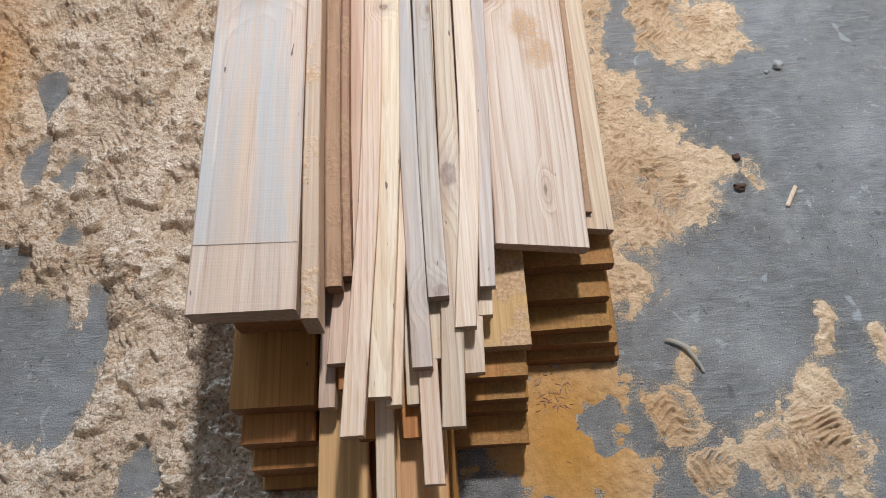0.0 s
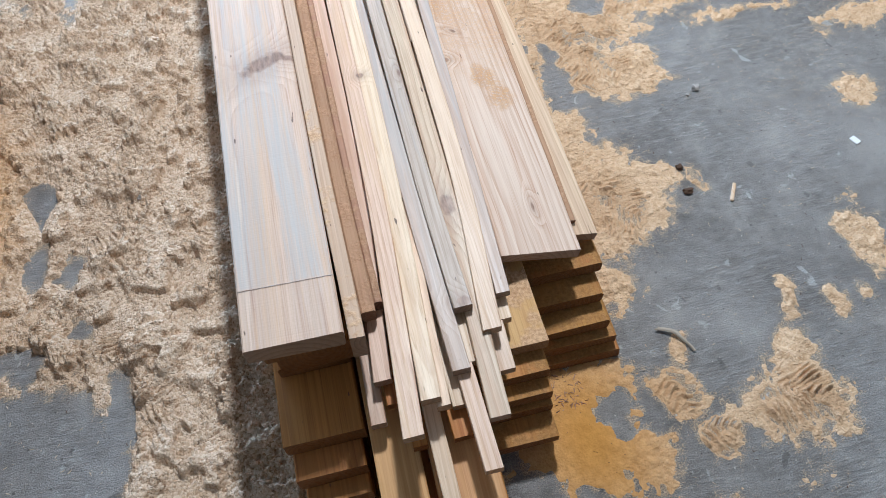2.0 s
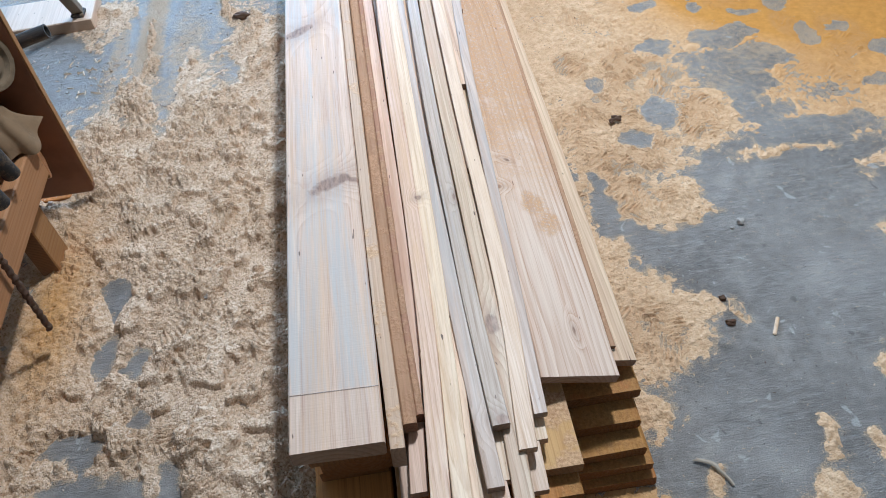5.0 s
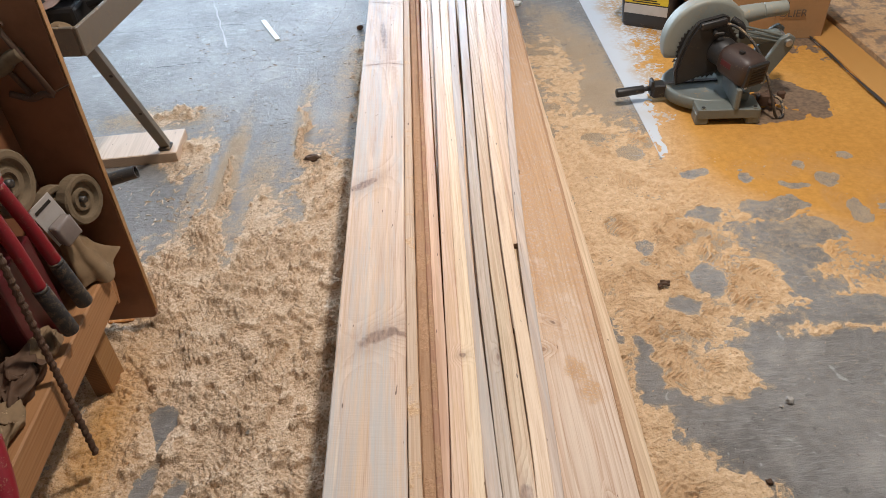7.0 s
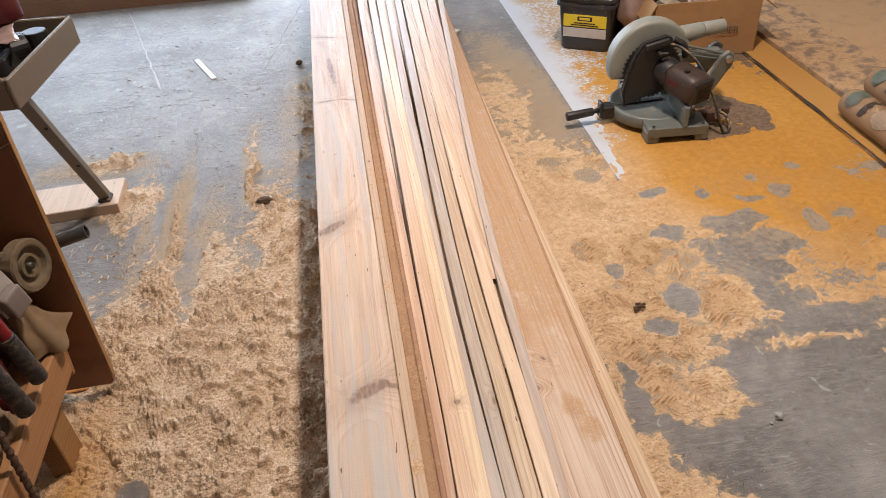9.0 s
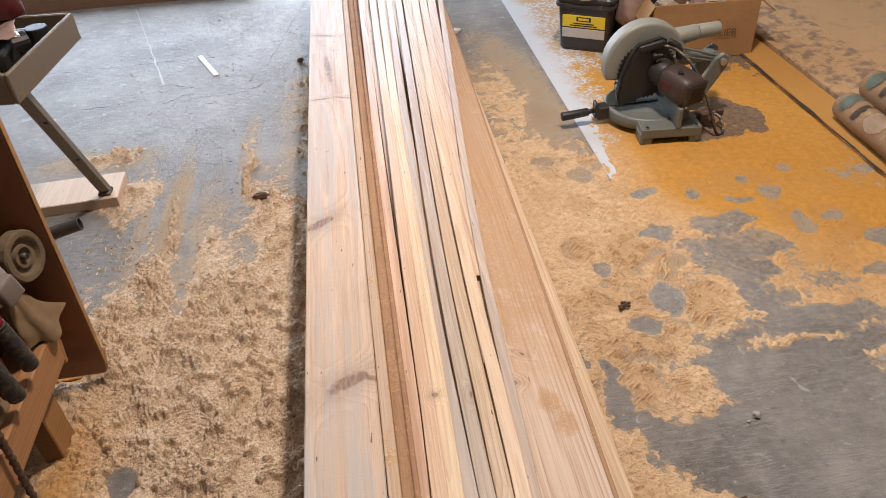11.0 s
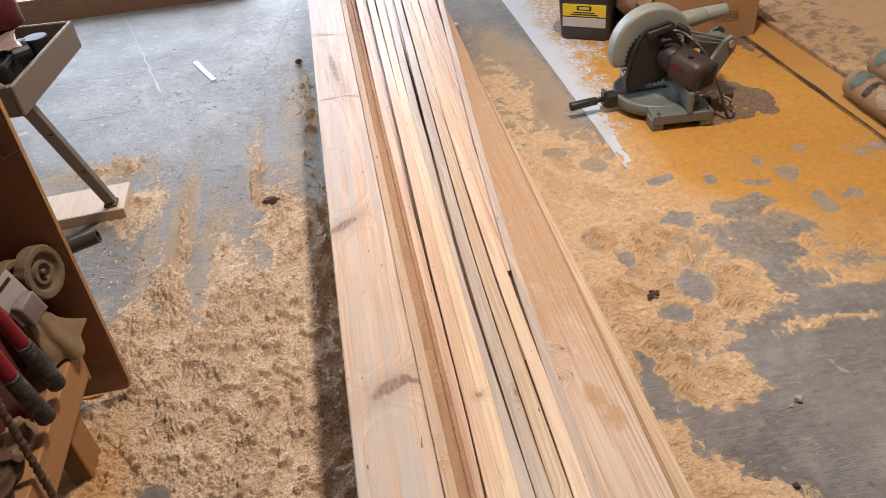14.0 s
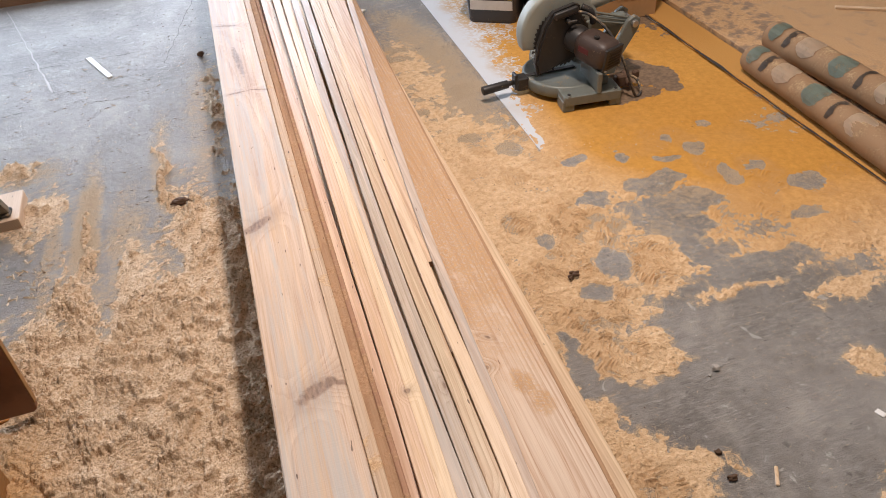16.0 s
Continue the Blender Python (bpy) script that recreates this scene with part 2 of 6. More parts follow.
def floor_material():
    n = Net("painted_concrete", 0.42, 0.0, 0.30)
    p = n.pos()
    a, b = n.noise(p, 2.2, 4.0, 0.6), n.noise(p, 34.0, 5.0, 0.7)
    c = n.noise(n.vec("MULTIPLY", p, (20.0, 120.0, 1.0)), 1.0, 6.0, 0.75, 0.8)
    col = n.ramp(n.m("ADD", n.m("MULTIPLY", a, 0.6), n.m("MULTIPLY", b, 0.4)), (0.34, (0.138, 0.127, 0.115)), (0.50, (0.240, 0.227, 0.211)), (0.66, (0.345, 0.331, 0.312)))
    worn = n.noise(p, 5.5, 5.0, 0.66, 0.6)
    broom = n.m("MULTIPLY", n.map(c, 0.47, 0.66), n.map(worn, 0.38, 0.62, 0.05, 0.45))
    col = n.mix(broom, col, (0.44, 0.425, 0.40))
    col = n.mix(n.m("MULTIPLY", n.map(c, 0.50, 0.34), n.map(worn, 0.36, 0.6, 0.0, 0.3)), col, (0.125, 0.117, 0.108))
    powder = n.noise(p, 9.0, 6.0, 0.75)
    col = n.mix(n.map(powder, 0.48, 0.70, 0.0, 0.45), col, (0.43, 0.405, 0.365))
    film = n.attr("film")
    grains = n.noise(p, 300.0, 2.0, 0.8)
    blot = n.noise(p, 55.0, 4.0, 0.7)
    f = n.m("MULTIPLY", n.map(n.m("ADD", n.m("ADD", n.m("MULTIPLY", grains, 0.55), n.m("MULTIPLY", blot, 0.5)), n.m("MULTIPLY", film, 0.35)), 0.62, 0.82), 0.9)
    col = n.mix(f, col, n.ramp(grains, (0.35, (0.38, 0.26, 0.155)), (0.62, (0.66, 0.51, 0.34))))
    grit = n.noise(p, 420.0, 2.0, 0.6)
    col = n.mix(0.72, col, n.mix(n.map(grit, 0.32, 0.68), (0.36, 0.36, 0.36), (0.68, 0.67, 0.65)), "OVERLAY")
    splash = n.noise(p, 17.0, 3.0, 0.62, 0.8)
    col = n.mix(n.map(splash, 0.655, 0.70, 0.0, 0.55), col, (0.52, 0.51, 0.485))
    col = n.mix(n.map(n.noise(p, 26.0, 3.0, 0.6, 0.5), 0.67, 0.72, 0.0, 0.55), col, (0.10, 0.092, 0.085))
    scratch = n.noise(n.vec("MULTIPLY", n.vec("ADD", p, n.vec("MULTIPLY", (0.0, 0.4, 0.0), a)), (9.0, 220.0, 1.0)), 1.0, 1.0, 0.5)
    col = n.mix(n.m("MULTIPLY", n.map(scratch, 0.77, 0.81), n.map(worn, 0.5, 0.62, 0.0, 0.5)), col, (0.56, 0.54, 0.51))
    specks = n.noise(p, 150.0, 1.0, 0.5)
    col = n.mix(n.map(specks, 0.735, 0.775, 0.0, 0.8), col, (0.62, 0.58, 0.52))
    pits = n.noise(p, 95.0, 1.0, 0.5)
    col = n.mix(n.map(pits, 0.27, 0.22, 0.0, 0.75), col, (0.07, 0.062, 0.055))
    n.color(col)
    n.rough(n.m("ADD", n.map(b, 0.3, 0.7, 0.40, 0.60), n.m("MULTIPLY", f, 0.4)))
    n.bump(n.m("ADD", n.m("ADD", n.m("MULTIPLY", c, n.map(worn, 0.36, 0.6, 0.35, 0.95)), n.m("MULTIPLY", blot, 0.25)), n.m("MULTIPLY", grains, n.m("ADD", 0.5, film))), 0.95, 0.0055)
    return n.mat


def dust_material():
    n = Net("sawdust", 0.95, 0.0, 0.15)
    p = n.pos()
    a, b, c = n.noise(p, 3.0, 3.0), n.noise(p, 45.0, 4.0, 0.7), n.noise(p, 330.0, 3.0, 0.8)
    cell = n.t.nodes.new("ShaderNodeTexVoronoi")
    n.put(cell.inputs["Vector"], n.vec("ADD", p, n.vec("MULTIPLY", (0.01, 0.01, 0.01), b)))
    cell.inputs["Scale"].default_value = 215.0
    tint = n.t.nodes.new("ShaderNodeSeparateColor")
    n.put(tint.inputs[0], cell.outputs["Color"])
    grain = n.m("ADD", n.m("ADD", n.m("MULTIPLY", b, 0.30), n.m("MULTIPLY", c, 0.40)), n.m("MULTIPLY", tint.outputs[0], 0.30))
    pale = n.ramp(grain, (0.28, (0.30, 0.19, 0.11)), (0.40, (0.60, 0.435, 0.285)), (0.52, (0.74, 0.57, 0.40)), (0.67, (0.86, 0.71, 0.54)))
    fine = n.ramp(n.m("ADD", n.m("MULTIPLY", b, 0.6), n.m("MULTIPLY", c, 0.4)), (0.32, (0.42, 0.205, 0.042)), (0.65, (0.60, 0.305, 0.068)))
    clump = n.attr("clump")
    pale = n.mix(clump, n.mix(0.75, pale, n.mix(n.map(b, 0.35, 0.65), (0.57, 0.375, 0.205), (0.72, 0.51, 0.30))), pale)
    col = n.mix(n.attr("fine"), pale, fine)
    col = n.mix(n.map(a, 0.5, 0.75, 0.0, 0.25), col, (0.46, 0.28, 0.13))
    # shade in the tread furrows, painted as a browner dust colour
    col = n.mix(n.m("MULTIPLY", n.attr("furrow_shade"), n.map(b, 0.3, 0.6, 0.15, 0.45)), col, (0.40, 0.235, 0.11))
    flecks = n.noise(p, 120.0, 2.0, 0.6)
    col = n.mix(n.map(flecks, 0.70, 0.76, 0.0, 0.7), col, (0.15, 0.09, 0.055))
    n.color(col)
    rough_f = n.m("SUBTRACT", 1.0, n.m("MULTIPLY", n.attr("fine"), 0.75))
    mid = n.noise(p, 190.0, 2.0, 0.6)
    relief = n.m("ADD", n.m("ADD", n.m("MULTIPLY", b, 0.5), n.m("MULTIPLY", mid, 0.5)), n.m("SUBTRACT", n.m("MULTIPLY", c, 0.3), n.m("MULTIPLY", cell.outputs["Distance"], 0.55)))
    n.bump(n.m("MULTIPLY", n.m("MULTIPLY", relief, rough_f), n.m("ADD", 0.7, n.m("MULTIPLY", clump, 0.3))), 1.0, 0.006)
    return n.mat


def sheet_material():
    """White-faced hardboard that turns brown towards the working side."""
    n = Net("white_brown_hardboard", 0.3)
    p = n.pos()
    a, b = n.noise(p, 8.0, 4.0, 0.6), n.noise(p, 70.0, 3.0)
    sep = n.t.nodes.new("ShaderNodeSeparateXYZ")
    n.put(sep.inputs[0], p)
    # worn: blend from white to brown with growing x
    worn = n.map(n.m("ADD", sep.outputs[0], n.m("MULTIPLY", a, 0.3)), 1.14, 1.2)
    col = n.mix(worn, (0.62, 0.65, 0.68), n.ramp(b, (0.35, (0.13, 0.085, 0.055)), (0.65, (0.20, 0.135, 0.085))))
    dusty = n.m("MULTIPLY", n.map(n.m("ADD", sep.outputs[0], n.m("MULTIPLY", a, 0.16)), 0.80, 0.93), n.map(n.m("ADD", b, n.m("MULTIPLY", a, 0.6)), 0.62, 0.88))
    n.color(n.mix(n.m("MULTIPLY", n.m("MULTIPLY", dusty, n.m("SUBTRACT", 1.0, n.m("MULTIPLY", worn, 0.9))), 0.9), col, (0.52, 0.33, 0.15)))
    n.rough(n.m("ADD", 0.26, n.m("MULTIPLY", worn, 0.35)))
    n.bump(b, 0.1, 0.001)
    return n.mat


LB_KNOTS = ((-0.255, 0.866, 0.054, 0.020, 33), (-0.225, 0.880, 0.018, 0.018, 0), (-0.203, 0.872, 0.028, 0.009, -18), (-0.305, 1.425, 0.054, 0.018, 44),
            (-0.29, 2.165, 0.05, 0.006, 12), (-0.225, 2.17, 0.04, 0.006, -14), (-0.27, 2.42, 0.014, 0.16, 4), (-0.285, 2.75, 0.05, 0.012, -10))
MAT = {
    "floor": floor_material(),
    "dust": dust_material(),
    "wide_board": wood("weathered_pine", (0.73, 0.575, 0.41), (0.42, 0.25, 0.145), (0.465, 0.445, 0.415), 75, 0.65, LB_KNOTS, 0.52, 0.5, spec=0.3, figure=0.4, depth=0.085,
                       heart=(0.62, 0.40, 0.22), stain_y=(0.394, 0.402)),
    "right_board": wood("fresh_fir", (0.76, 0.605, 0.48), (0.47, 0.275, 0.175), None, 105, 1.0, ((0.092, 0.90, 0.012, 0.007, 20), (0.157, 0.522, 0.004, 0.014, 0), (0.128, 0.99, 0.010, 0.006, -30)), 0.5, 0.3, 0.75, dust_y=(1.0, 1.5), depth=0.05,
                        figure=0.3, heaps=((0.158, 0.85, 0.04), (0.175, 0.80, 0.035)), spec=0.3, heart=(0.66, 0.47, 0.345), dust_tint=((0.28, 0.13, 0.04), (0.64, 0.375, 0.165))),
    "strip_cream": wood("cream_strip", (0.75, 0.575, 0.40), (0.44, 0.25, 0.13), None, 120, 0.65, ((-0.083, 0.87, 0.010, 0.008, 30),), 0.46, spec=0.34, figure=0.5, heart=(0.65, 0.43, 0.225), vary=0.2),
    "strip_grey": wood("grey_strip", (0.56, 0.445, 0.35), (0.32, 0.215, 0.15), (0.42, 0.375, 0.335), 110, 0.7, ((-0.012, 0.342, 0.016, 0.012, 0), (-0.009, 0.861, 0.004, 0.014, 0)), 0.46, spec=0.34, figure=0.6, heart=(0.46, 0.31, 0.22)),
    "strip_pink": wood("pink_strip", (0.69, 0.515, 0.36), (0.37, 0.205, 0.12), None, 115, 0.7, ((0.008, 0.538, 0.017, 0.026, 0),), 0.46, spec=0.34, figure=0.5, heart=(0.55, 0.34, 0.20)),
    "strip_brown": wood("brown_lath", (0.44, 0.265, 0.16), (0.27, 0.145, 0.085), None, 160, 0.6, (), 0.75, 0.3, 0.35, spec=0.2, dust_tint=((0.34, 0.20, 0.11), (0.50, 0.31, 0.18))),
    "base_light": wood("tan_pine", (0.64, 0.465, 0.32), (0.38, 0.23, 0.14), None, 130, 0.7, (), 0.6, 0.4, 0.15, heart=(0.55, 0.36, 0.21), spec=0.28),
    # stack and stack_fine: pine with the pile's shade and warm bounce in the colour
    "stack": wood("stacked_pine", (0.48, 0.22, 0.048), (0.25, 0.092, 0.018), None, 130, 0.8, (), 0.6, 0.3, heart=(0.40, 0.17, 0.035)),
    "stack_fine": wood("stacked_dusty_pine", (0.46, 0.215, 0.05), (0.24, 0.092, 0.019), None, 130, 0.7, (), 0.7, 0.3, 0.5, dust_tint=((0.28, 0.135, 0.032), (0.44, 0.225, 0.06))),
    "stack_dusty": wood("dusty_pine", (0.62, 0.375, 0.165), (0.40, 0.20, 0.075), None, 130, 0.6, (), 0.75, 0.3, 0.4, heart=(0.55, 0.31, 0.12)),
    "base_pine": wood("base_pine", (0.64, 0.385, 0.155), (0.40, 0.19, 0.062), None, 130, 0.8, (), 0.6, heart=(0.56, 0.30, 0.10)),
    "panel": plain("red_plywood", (0.24, 0.105, 0.05), 0.5, 0, 0.45, 0.0, 7, 0.35),
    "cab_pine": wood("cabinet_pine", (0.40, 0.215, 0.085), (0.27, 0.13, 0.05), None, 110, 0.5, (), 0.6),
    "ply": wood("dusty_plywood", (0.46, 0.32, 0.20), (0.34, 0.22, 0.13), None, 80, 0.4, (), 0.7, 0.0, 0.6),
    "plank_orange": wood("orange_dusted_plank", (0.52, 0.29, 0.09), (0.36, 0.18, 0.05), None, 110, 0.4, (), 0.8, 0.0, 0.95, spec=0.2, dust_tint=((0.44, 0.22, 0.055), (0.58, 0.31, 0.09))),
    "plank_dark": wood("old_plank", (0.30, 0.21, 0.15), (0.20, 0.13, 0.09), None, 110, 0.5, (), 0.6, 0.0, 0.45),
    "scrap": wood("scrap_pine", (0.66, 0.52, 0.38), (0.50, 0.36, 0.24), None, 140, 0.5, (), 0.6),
    "streak": plain("dried_streak", (0.47, 0.42, 0.40), 0.6, 0, 0.5, 0.0, 30),
    "white": plain("white_scrap", (0.80, 0.80, 0.78), 0.5, 0, 0.1),
    "melamine": sheet_material(),
    "saw_grey": plain("grey_enamel", (0.17, 0.185, 0.165), 0.45, 0.1, 0.3, 0.2, 18),
    "saw_guard": plain("dusty_grey_guard", (0.28, 0.29, 0.25), 0.5, 0.1, 0.2, 0.25, 12),
    "saw_black": plain("black_plastic", (0.022, 0.020, 0.019), 0.45, 0, 0.2, 0.12, 20),
    "motor": plain("brown_motor_case", (0.055, 0.034, 0.026), 0.48, 0, 0.35, 0.12, 16),
    "steel": plain("dull_steel", (0.48, 0.47, 0.45), 0.38, 0.9, 0.35, 0.25, 60),
    "dark_steel": plain("dark_steel", (0.09, 0.085, 0.08), 0.45, 0.7, 0.4, 0.2, 60),
    "rust": plain("rusty_iron", (0.12, 0.07, 0.045), 0.75, 0.3, 0.5, 0.2, 70),
    "pail": plain("black_pail", (0.035, 0.035, 0.038), 0.4, 0, 0.2, 0.2, 20),
    "yellow": plain("yellow_label", (0.80, 0.60, 0.03), 0.45, 0, 0.1, 0.1),
    "label_white": plain("white_label", (0.55, 0.52, 0.48), 0.5, 0, 0.15, 0.2),
    "ink": plain("dark_ink", (0.03, 0.025, 0.02), 0.6, 0, 0.1),
    "card": plain("cardboard", (0.38, 0.22, 0.10), 0.8, 0, 0.2, 0.2, 14, 0.25),
    "card_tube": plain("brown_wrap", (0.30, 0.185, 0.10), 0.75, 0, 0.4, 0.3, 14, 0.3),
    "tape_pale": plain("pale_tape", (0.62, 0.47, 0.32), 0.6, 0, 0.2, 0.2),
    "tape_green": plain("green_sticker", (0.25, 0.30, 0.24), 0.6, 0, 0.5, 0.25),
    "tape_dark": plain("dark_print", (0.12, 0.09, 0.065), 0.6, 0, 0.3, 0.2),
    "red_tool": plain("red_enamel", (0.24, 0.013, 0.022), 0.35, 0, 0.35, 0.2, 40),
    "rubber": plain("black_rubber", (0.03, 0.03, 0.032), 0.7, 0, 0.3, 0.4, 60),
    "tray": plain("taupe_enamel", (0.165, 0.13, 0.09), 0.5, 0.1, 0.35, 0.3, 30),
    "wheel": plain("buffing_wheel", (0.17, 0.122, 0.07), 0.9, 0, 0.5, 0.06, 45),
    "canvas": plain("canvas_cloth", (0.24, 0.16, 0.085), 0.9, 0, 0.4, 0.15, 30),
    "blister": plain("clear_blister", (0.26, 0.22, 0.20), 0.22, 0, 0.3, 0.15, 30),
    "jug": plain("yellow_jug", (0.52, 0.24, 0.012), 0.4, 0, 0.2, 0.1),
    "bag": plain("crumpled_bag", (0.36, 0.25, 0.21), 0.25, 0, 0.4, 0.1, 18),
    "red_can": plain("dark_red_can", (0.10, 0.012, 0.016), 0.35, 0, 0.3, 0.1),
    "twig": plain("dark_bark", (0.10, 0.055, 0.03), 0.85, 0, 0.4),
    "stone": plain("grey_pebble", (0.40, 0.37, 0.33), 0.8, 0, 0.3),
    "wall": plain("workshop_wall", (0.40, 0.37, 0.34), 0.85, 0, 0.3, 0, 2.0),
    # lighter than the other walls only to bounce fill onto the left side
    "wall_pale": plain("bounce_wall", (0.62, 0.61, 0.58), 0.85, 0, 0.2, 0, 2.0),
    "ceiling": plain("ceiling_board", (0.58, 0.56, 0.53), 0.9, 0, 0.2, 0, 2.0),
    "dark_line": plain("crack_dirt", (0.045, 0.035, 0.028), 0.9, 0, 0.2),
    "rag": plain("grey_paper", (0.42, 0.36, 0.28), 0.8, 0, 0.3, 0.2),
}

# ---------------- mesh helpers ----------------
def finish(ob, flat=False):
    for p in ob.data.polygons:
        p.use_smooth = not flat
    return ob


def mesh_object(name, bm, mat, parent=None, label="", smooth_shade=False):
    me = bpy.data.meshes.new(name)
    bm.normal_update()
    bm.to_mesh(me)
    bm.free()
    me.materials.append(mat)
    if smooth_shade:
        for p in me.polygons:
            p.use_smooth = True
    ob = new(name, me)
    if parent:
        ob.parent = parent
    if label:
        ob["label"] = label
    return ob


def part(name, bm, mat, parent, label="", smooth_shade=False):
    return mesh_object(name, bm, mat, parent, label, smooth_shade)


def thing(name, m, label, category, group=""):
    ob = new(name)
    ob.empty_display_size = 0.05
    ob.matrix_world = m
    return tagged(ob, label, category, group)


def box(cx, cy, cz, sx, sy, sz, bevel=0.002, m=None, seg=1):
    bm = bmesh.new()
    bmesh.ops.create_cube(bm, size=1.0)
    bmesh.ops.scale(bm, vec=(sx, sy, sz), verts=bm.verts)
    if bevel:
        bmesh.ops.bevel(bm, geom=list(bm.edges), offset=min(bevel, min(sx, sy, sz) * 0.45), segments=seg, affect="EDGES", profile=0.6)
    bmesh.ops.translate(bm, vec=(cx, cy, cz), verts=bm.verts)
    if m is not None:
        bm.transform(m)
    return bm


def join(*bms):
    out = bmesh.new()
    for b in bms:
        me = bpy.data.meshes.new("tmp")
        b.to_mesh(me)
        b.free()
        out.from_mesh(me)
        bpy.data.meshes.remove(me)
    return out


def cyl(p0, p1, r0, r1=None, seg=16, bevel=0.0):
    """A rod from p0 to p1."""
    p0, p1 = Vector(p0), Vector(p1)
    d = p1 - p0
    bm = bmesh.new()
    bmesh.ops.create_cone(bm, cap_ends=True, segments=seg, radius1=r0, radius2=r0 if r1 is None else r1, depth=d.length)
    if bevel:
        ends = [e for e in bm.edges if abs(e.verts[0].co.z - e.verts[1].co.z) < 1e-6]
        bmesh.ops.bevel(bm, geom=ends, offset=bevel, segments=2, affect="EDGES", profile=0.6)
    bm.transform(Matrix.Translation((p0 + p1) / 2) @ d.to_track_quat("Z", "Y").to_matrix().to_4x4())
    return bm


def lathe(profile, seg=24):
    """Turn (radius, z) points about z."""
    bm = bmesh.new()
    rings = []
    for r, z in profile:
        rings.append([bm.verts.new((r * math.cos(6.28318 * i / seg), r * math.sin(6.28318 * i / seg), z)) for i in range(seg)])
    for a, b in zip(rings, rings[1:]):
        for i in range(seg):
            bm.faces.new((a[i], a[(i + 1) % seg], b[(i + 1) % seg], b[i]))
    for ring in (rings[0][::-1], rings[-1]):
        bm.faces.new(ring)
    return bm


def extrude_outline(pts, depth):
    """A flat outline in xz, extruded along +y."""
    bm = bmesh.new()
    a = [bm.verts.new((x, 0, z)) for x, z in pts]
    b = [bm.verts.new((x, depth, z)) for x, z in pts]
    bm.faces.new(a)
    bm.faces.new(b[::-1])
    k = len(pts)
    for i in range(k):
        bm.faces.new((a[i], b[i], b[(i + 1) % k], a[(i + 1) % k]))
    bmesh.ops.recalc_face_normals(bm, faces=bm.faces)
    return bm


def bend_tube(pts, r, seg=10, steps=6):
    """A round cord through the points."""
    pts = [Vector(p) for p in pts]
    path = []
    for i in range(len(pts) - 1):
        a, b, c, d = pts[max(i - 1, 0)], pts[i], pts[i + 1], pts[min(i + 2, len(pts) - 1)]
        for k in range(steps):
            t = k / steps
            path.append(0.5 * ((2 * b) + (c - a) * t + (2 * a - 5 * b + 4 * c - d) * t * t + (3 * b - a - 3 * c + d) * t ** 3))
    path.append(pts[-1])
    bm = bmesh.new()
    rings = []
    for i, p in enumerate(path):
        d = (path[min(i + 1, len(path) - 1)] - path[max(i - 1, 0)]).normalized()
        side = d.cross(Vector((0.13, 0.21, 0.97))).normalized()
        up = side.cross(d)
        rings.append([bm.verts.new(p + r * (side * math.cos(6.28318 * k / seg) + up * math.sin(6.28318 * k / seg))) for k in range(seg)])
    for a, b in zip(rings, rings[1:]):
        for k in range(seg):
            bm.faces.new((a[k], a[(k + 1) % seg], b[(k + 1) % seg], b[k]))
    bm.faces.new(rings[0][::-1])
    bm.faces.new(rings[-1])
    bmesh.ops.recalc_face_normals(bm, faces=bm.faces)
    return bm


def crumple(bm, amount, scale, seed):
    for v in bm.verts:
        v.co += amount * noise.noise_vector(v.co * scale + Vector((seed, seed * 2.1, seed * 0.7)))
    return bm


def curve_at(path, y):
    """x and z of a board's top centre line at y, smooth between the given (x, y, z)."""
    ys = [p[1] for p in path]
    if y <= ys[0]:
        i = 0
    else:
        i = min(max(k for k in range(len(ys)) if ys[k] <= y), len(ys) - 2)
    a, b = path[i], path[i + 1]
    t = (y - a[1]) / (b[1] - a[1])

    def slope(k, c):
        lo, hi = max(k - 1, 0), min(k + 1, len(path) - 1)
        return (path[hi][c] - path[lo][c]) / (path[hi][1] - path[lo][1])

    span = b[1] - a[1]
    out = []
    for c in (0, 2):
        m0, m1 = slope(i, c) * span, slope(i + 1, c) * span
        out.append((2 * t ** 3 - 3 * t * t + 1) * a[c] + (t ** 3 - 2 * t * t + t) * m0 + (3 * t * t - 2 * t ** 3) * b[c] + (t ** 3 - t * t) * m1)
    return out


BOARD_COUNT = [0]


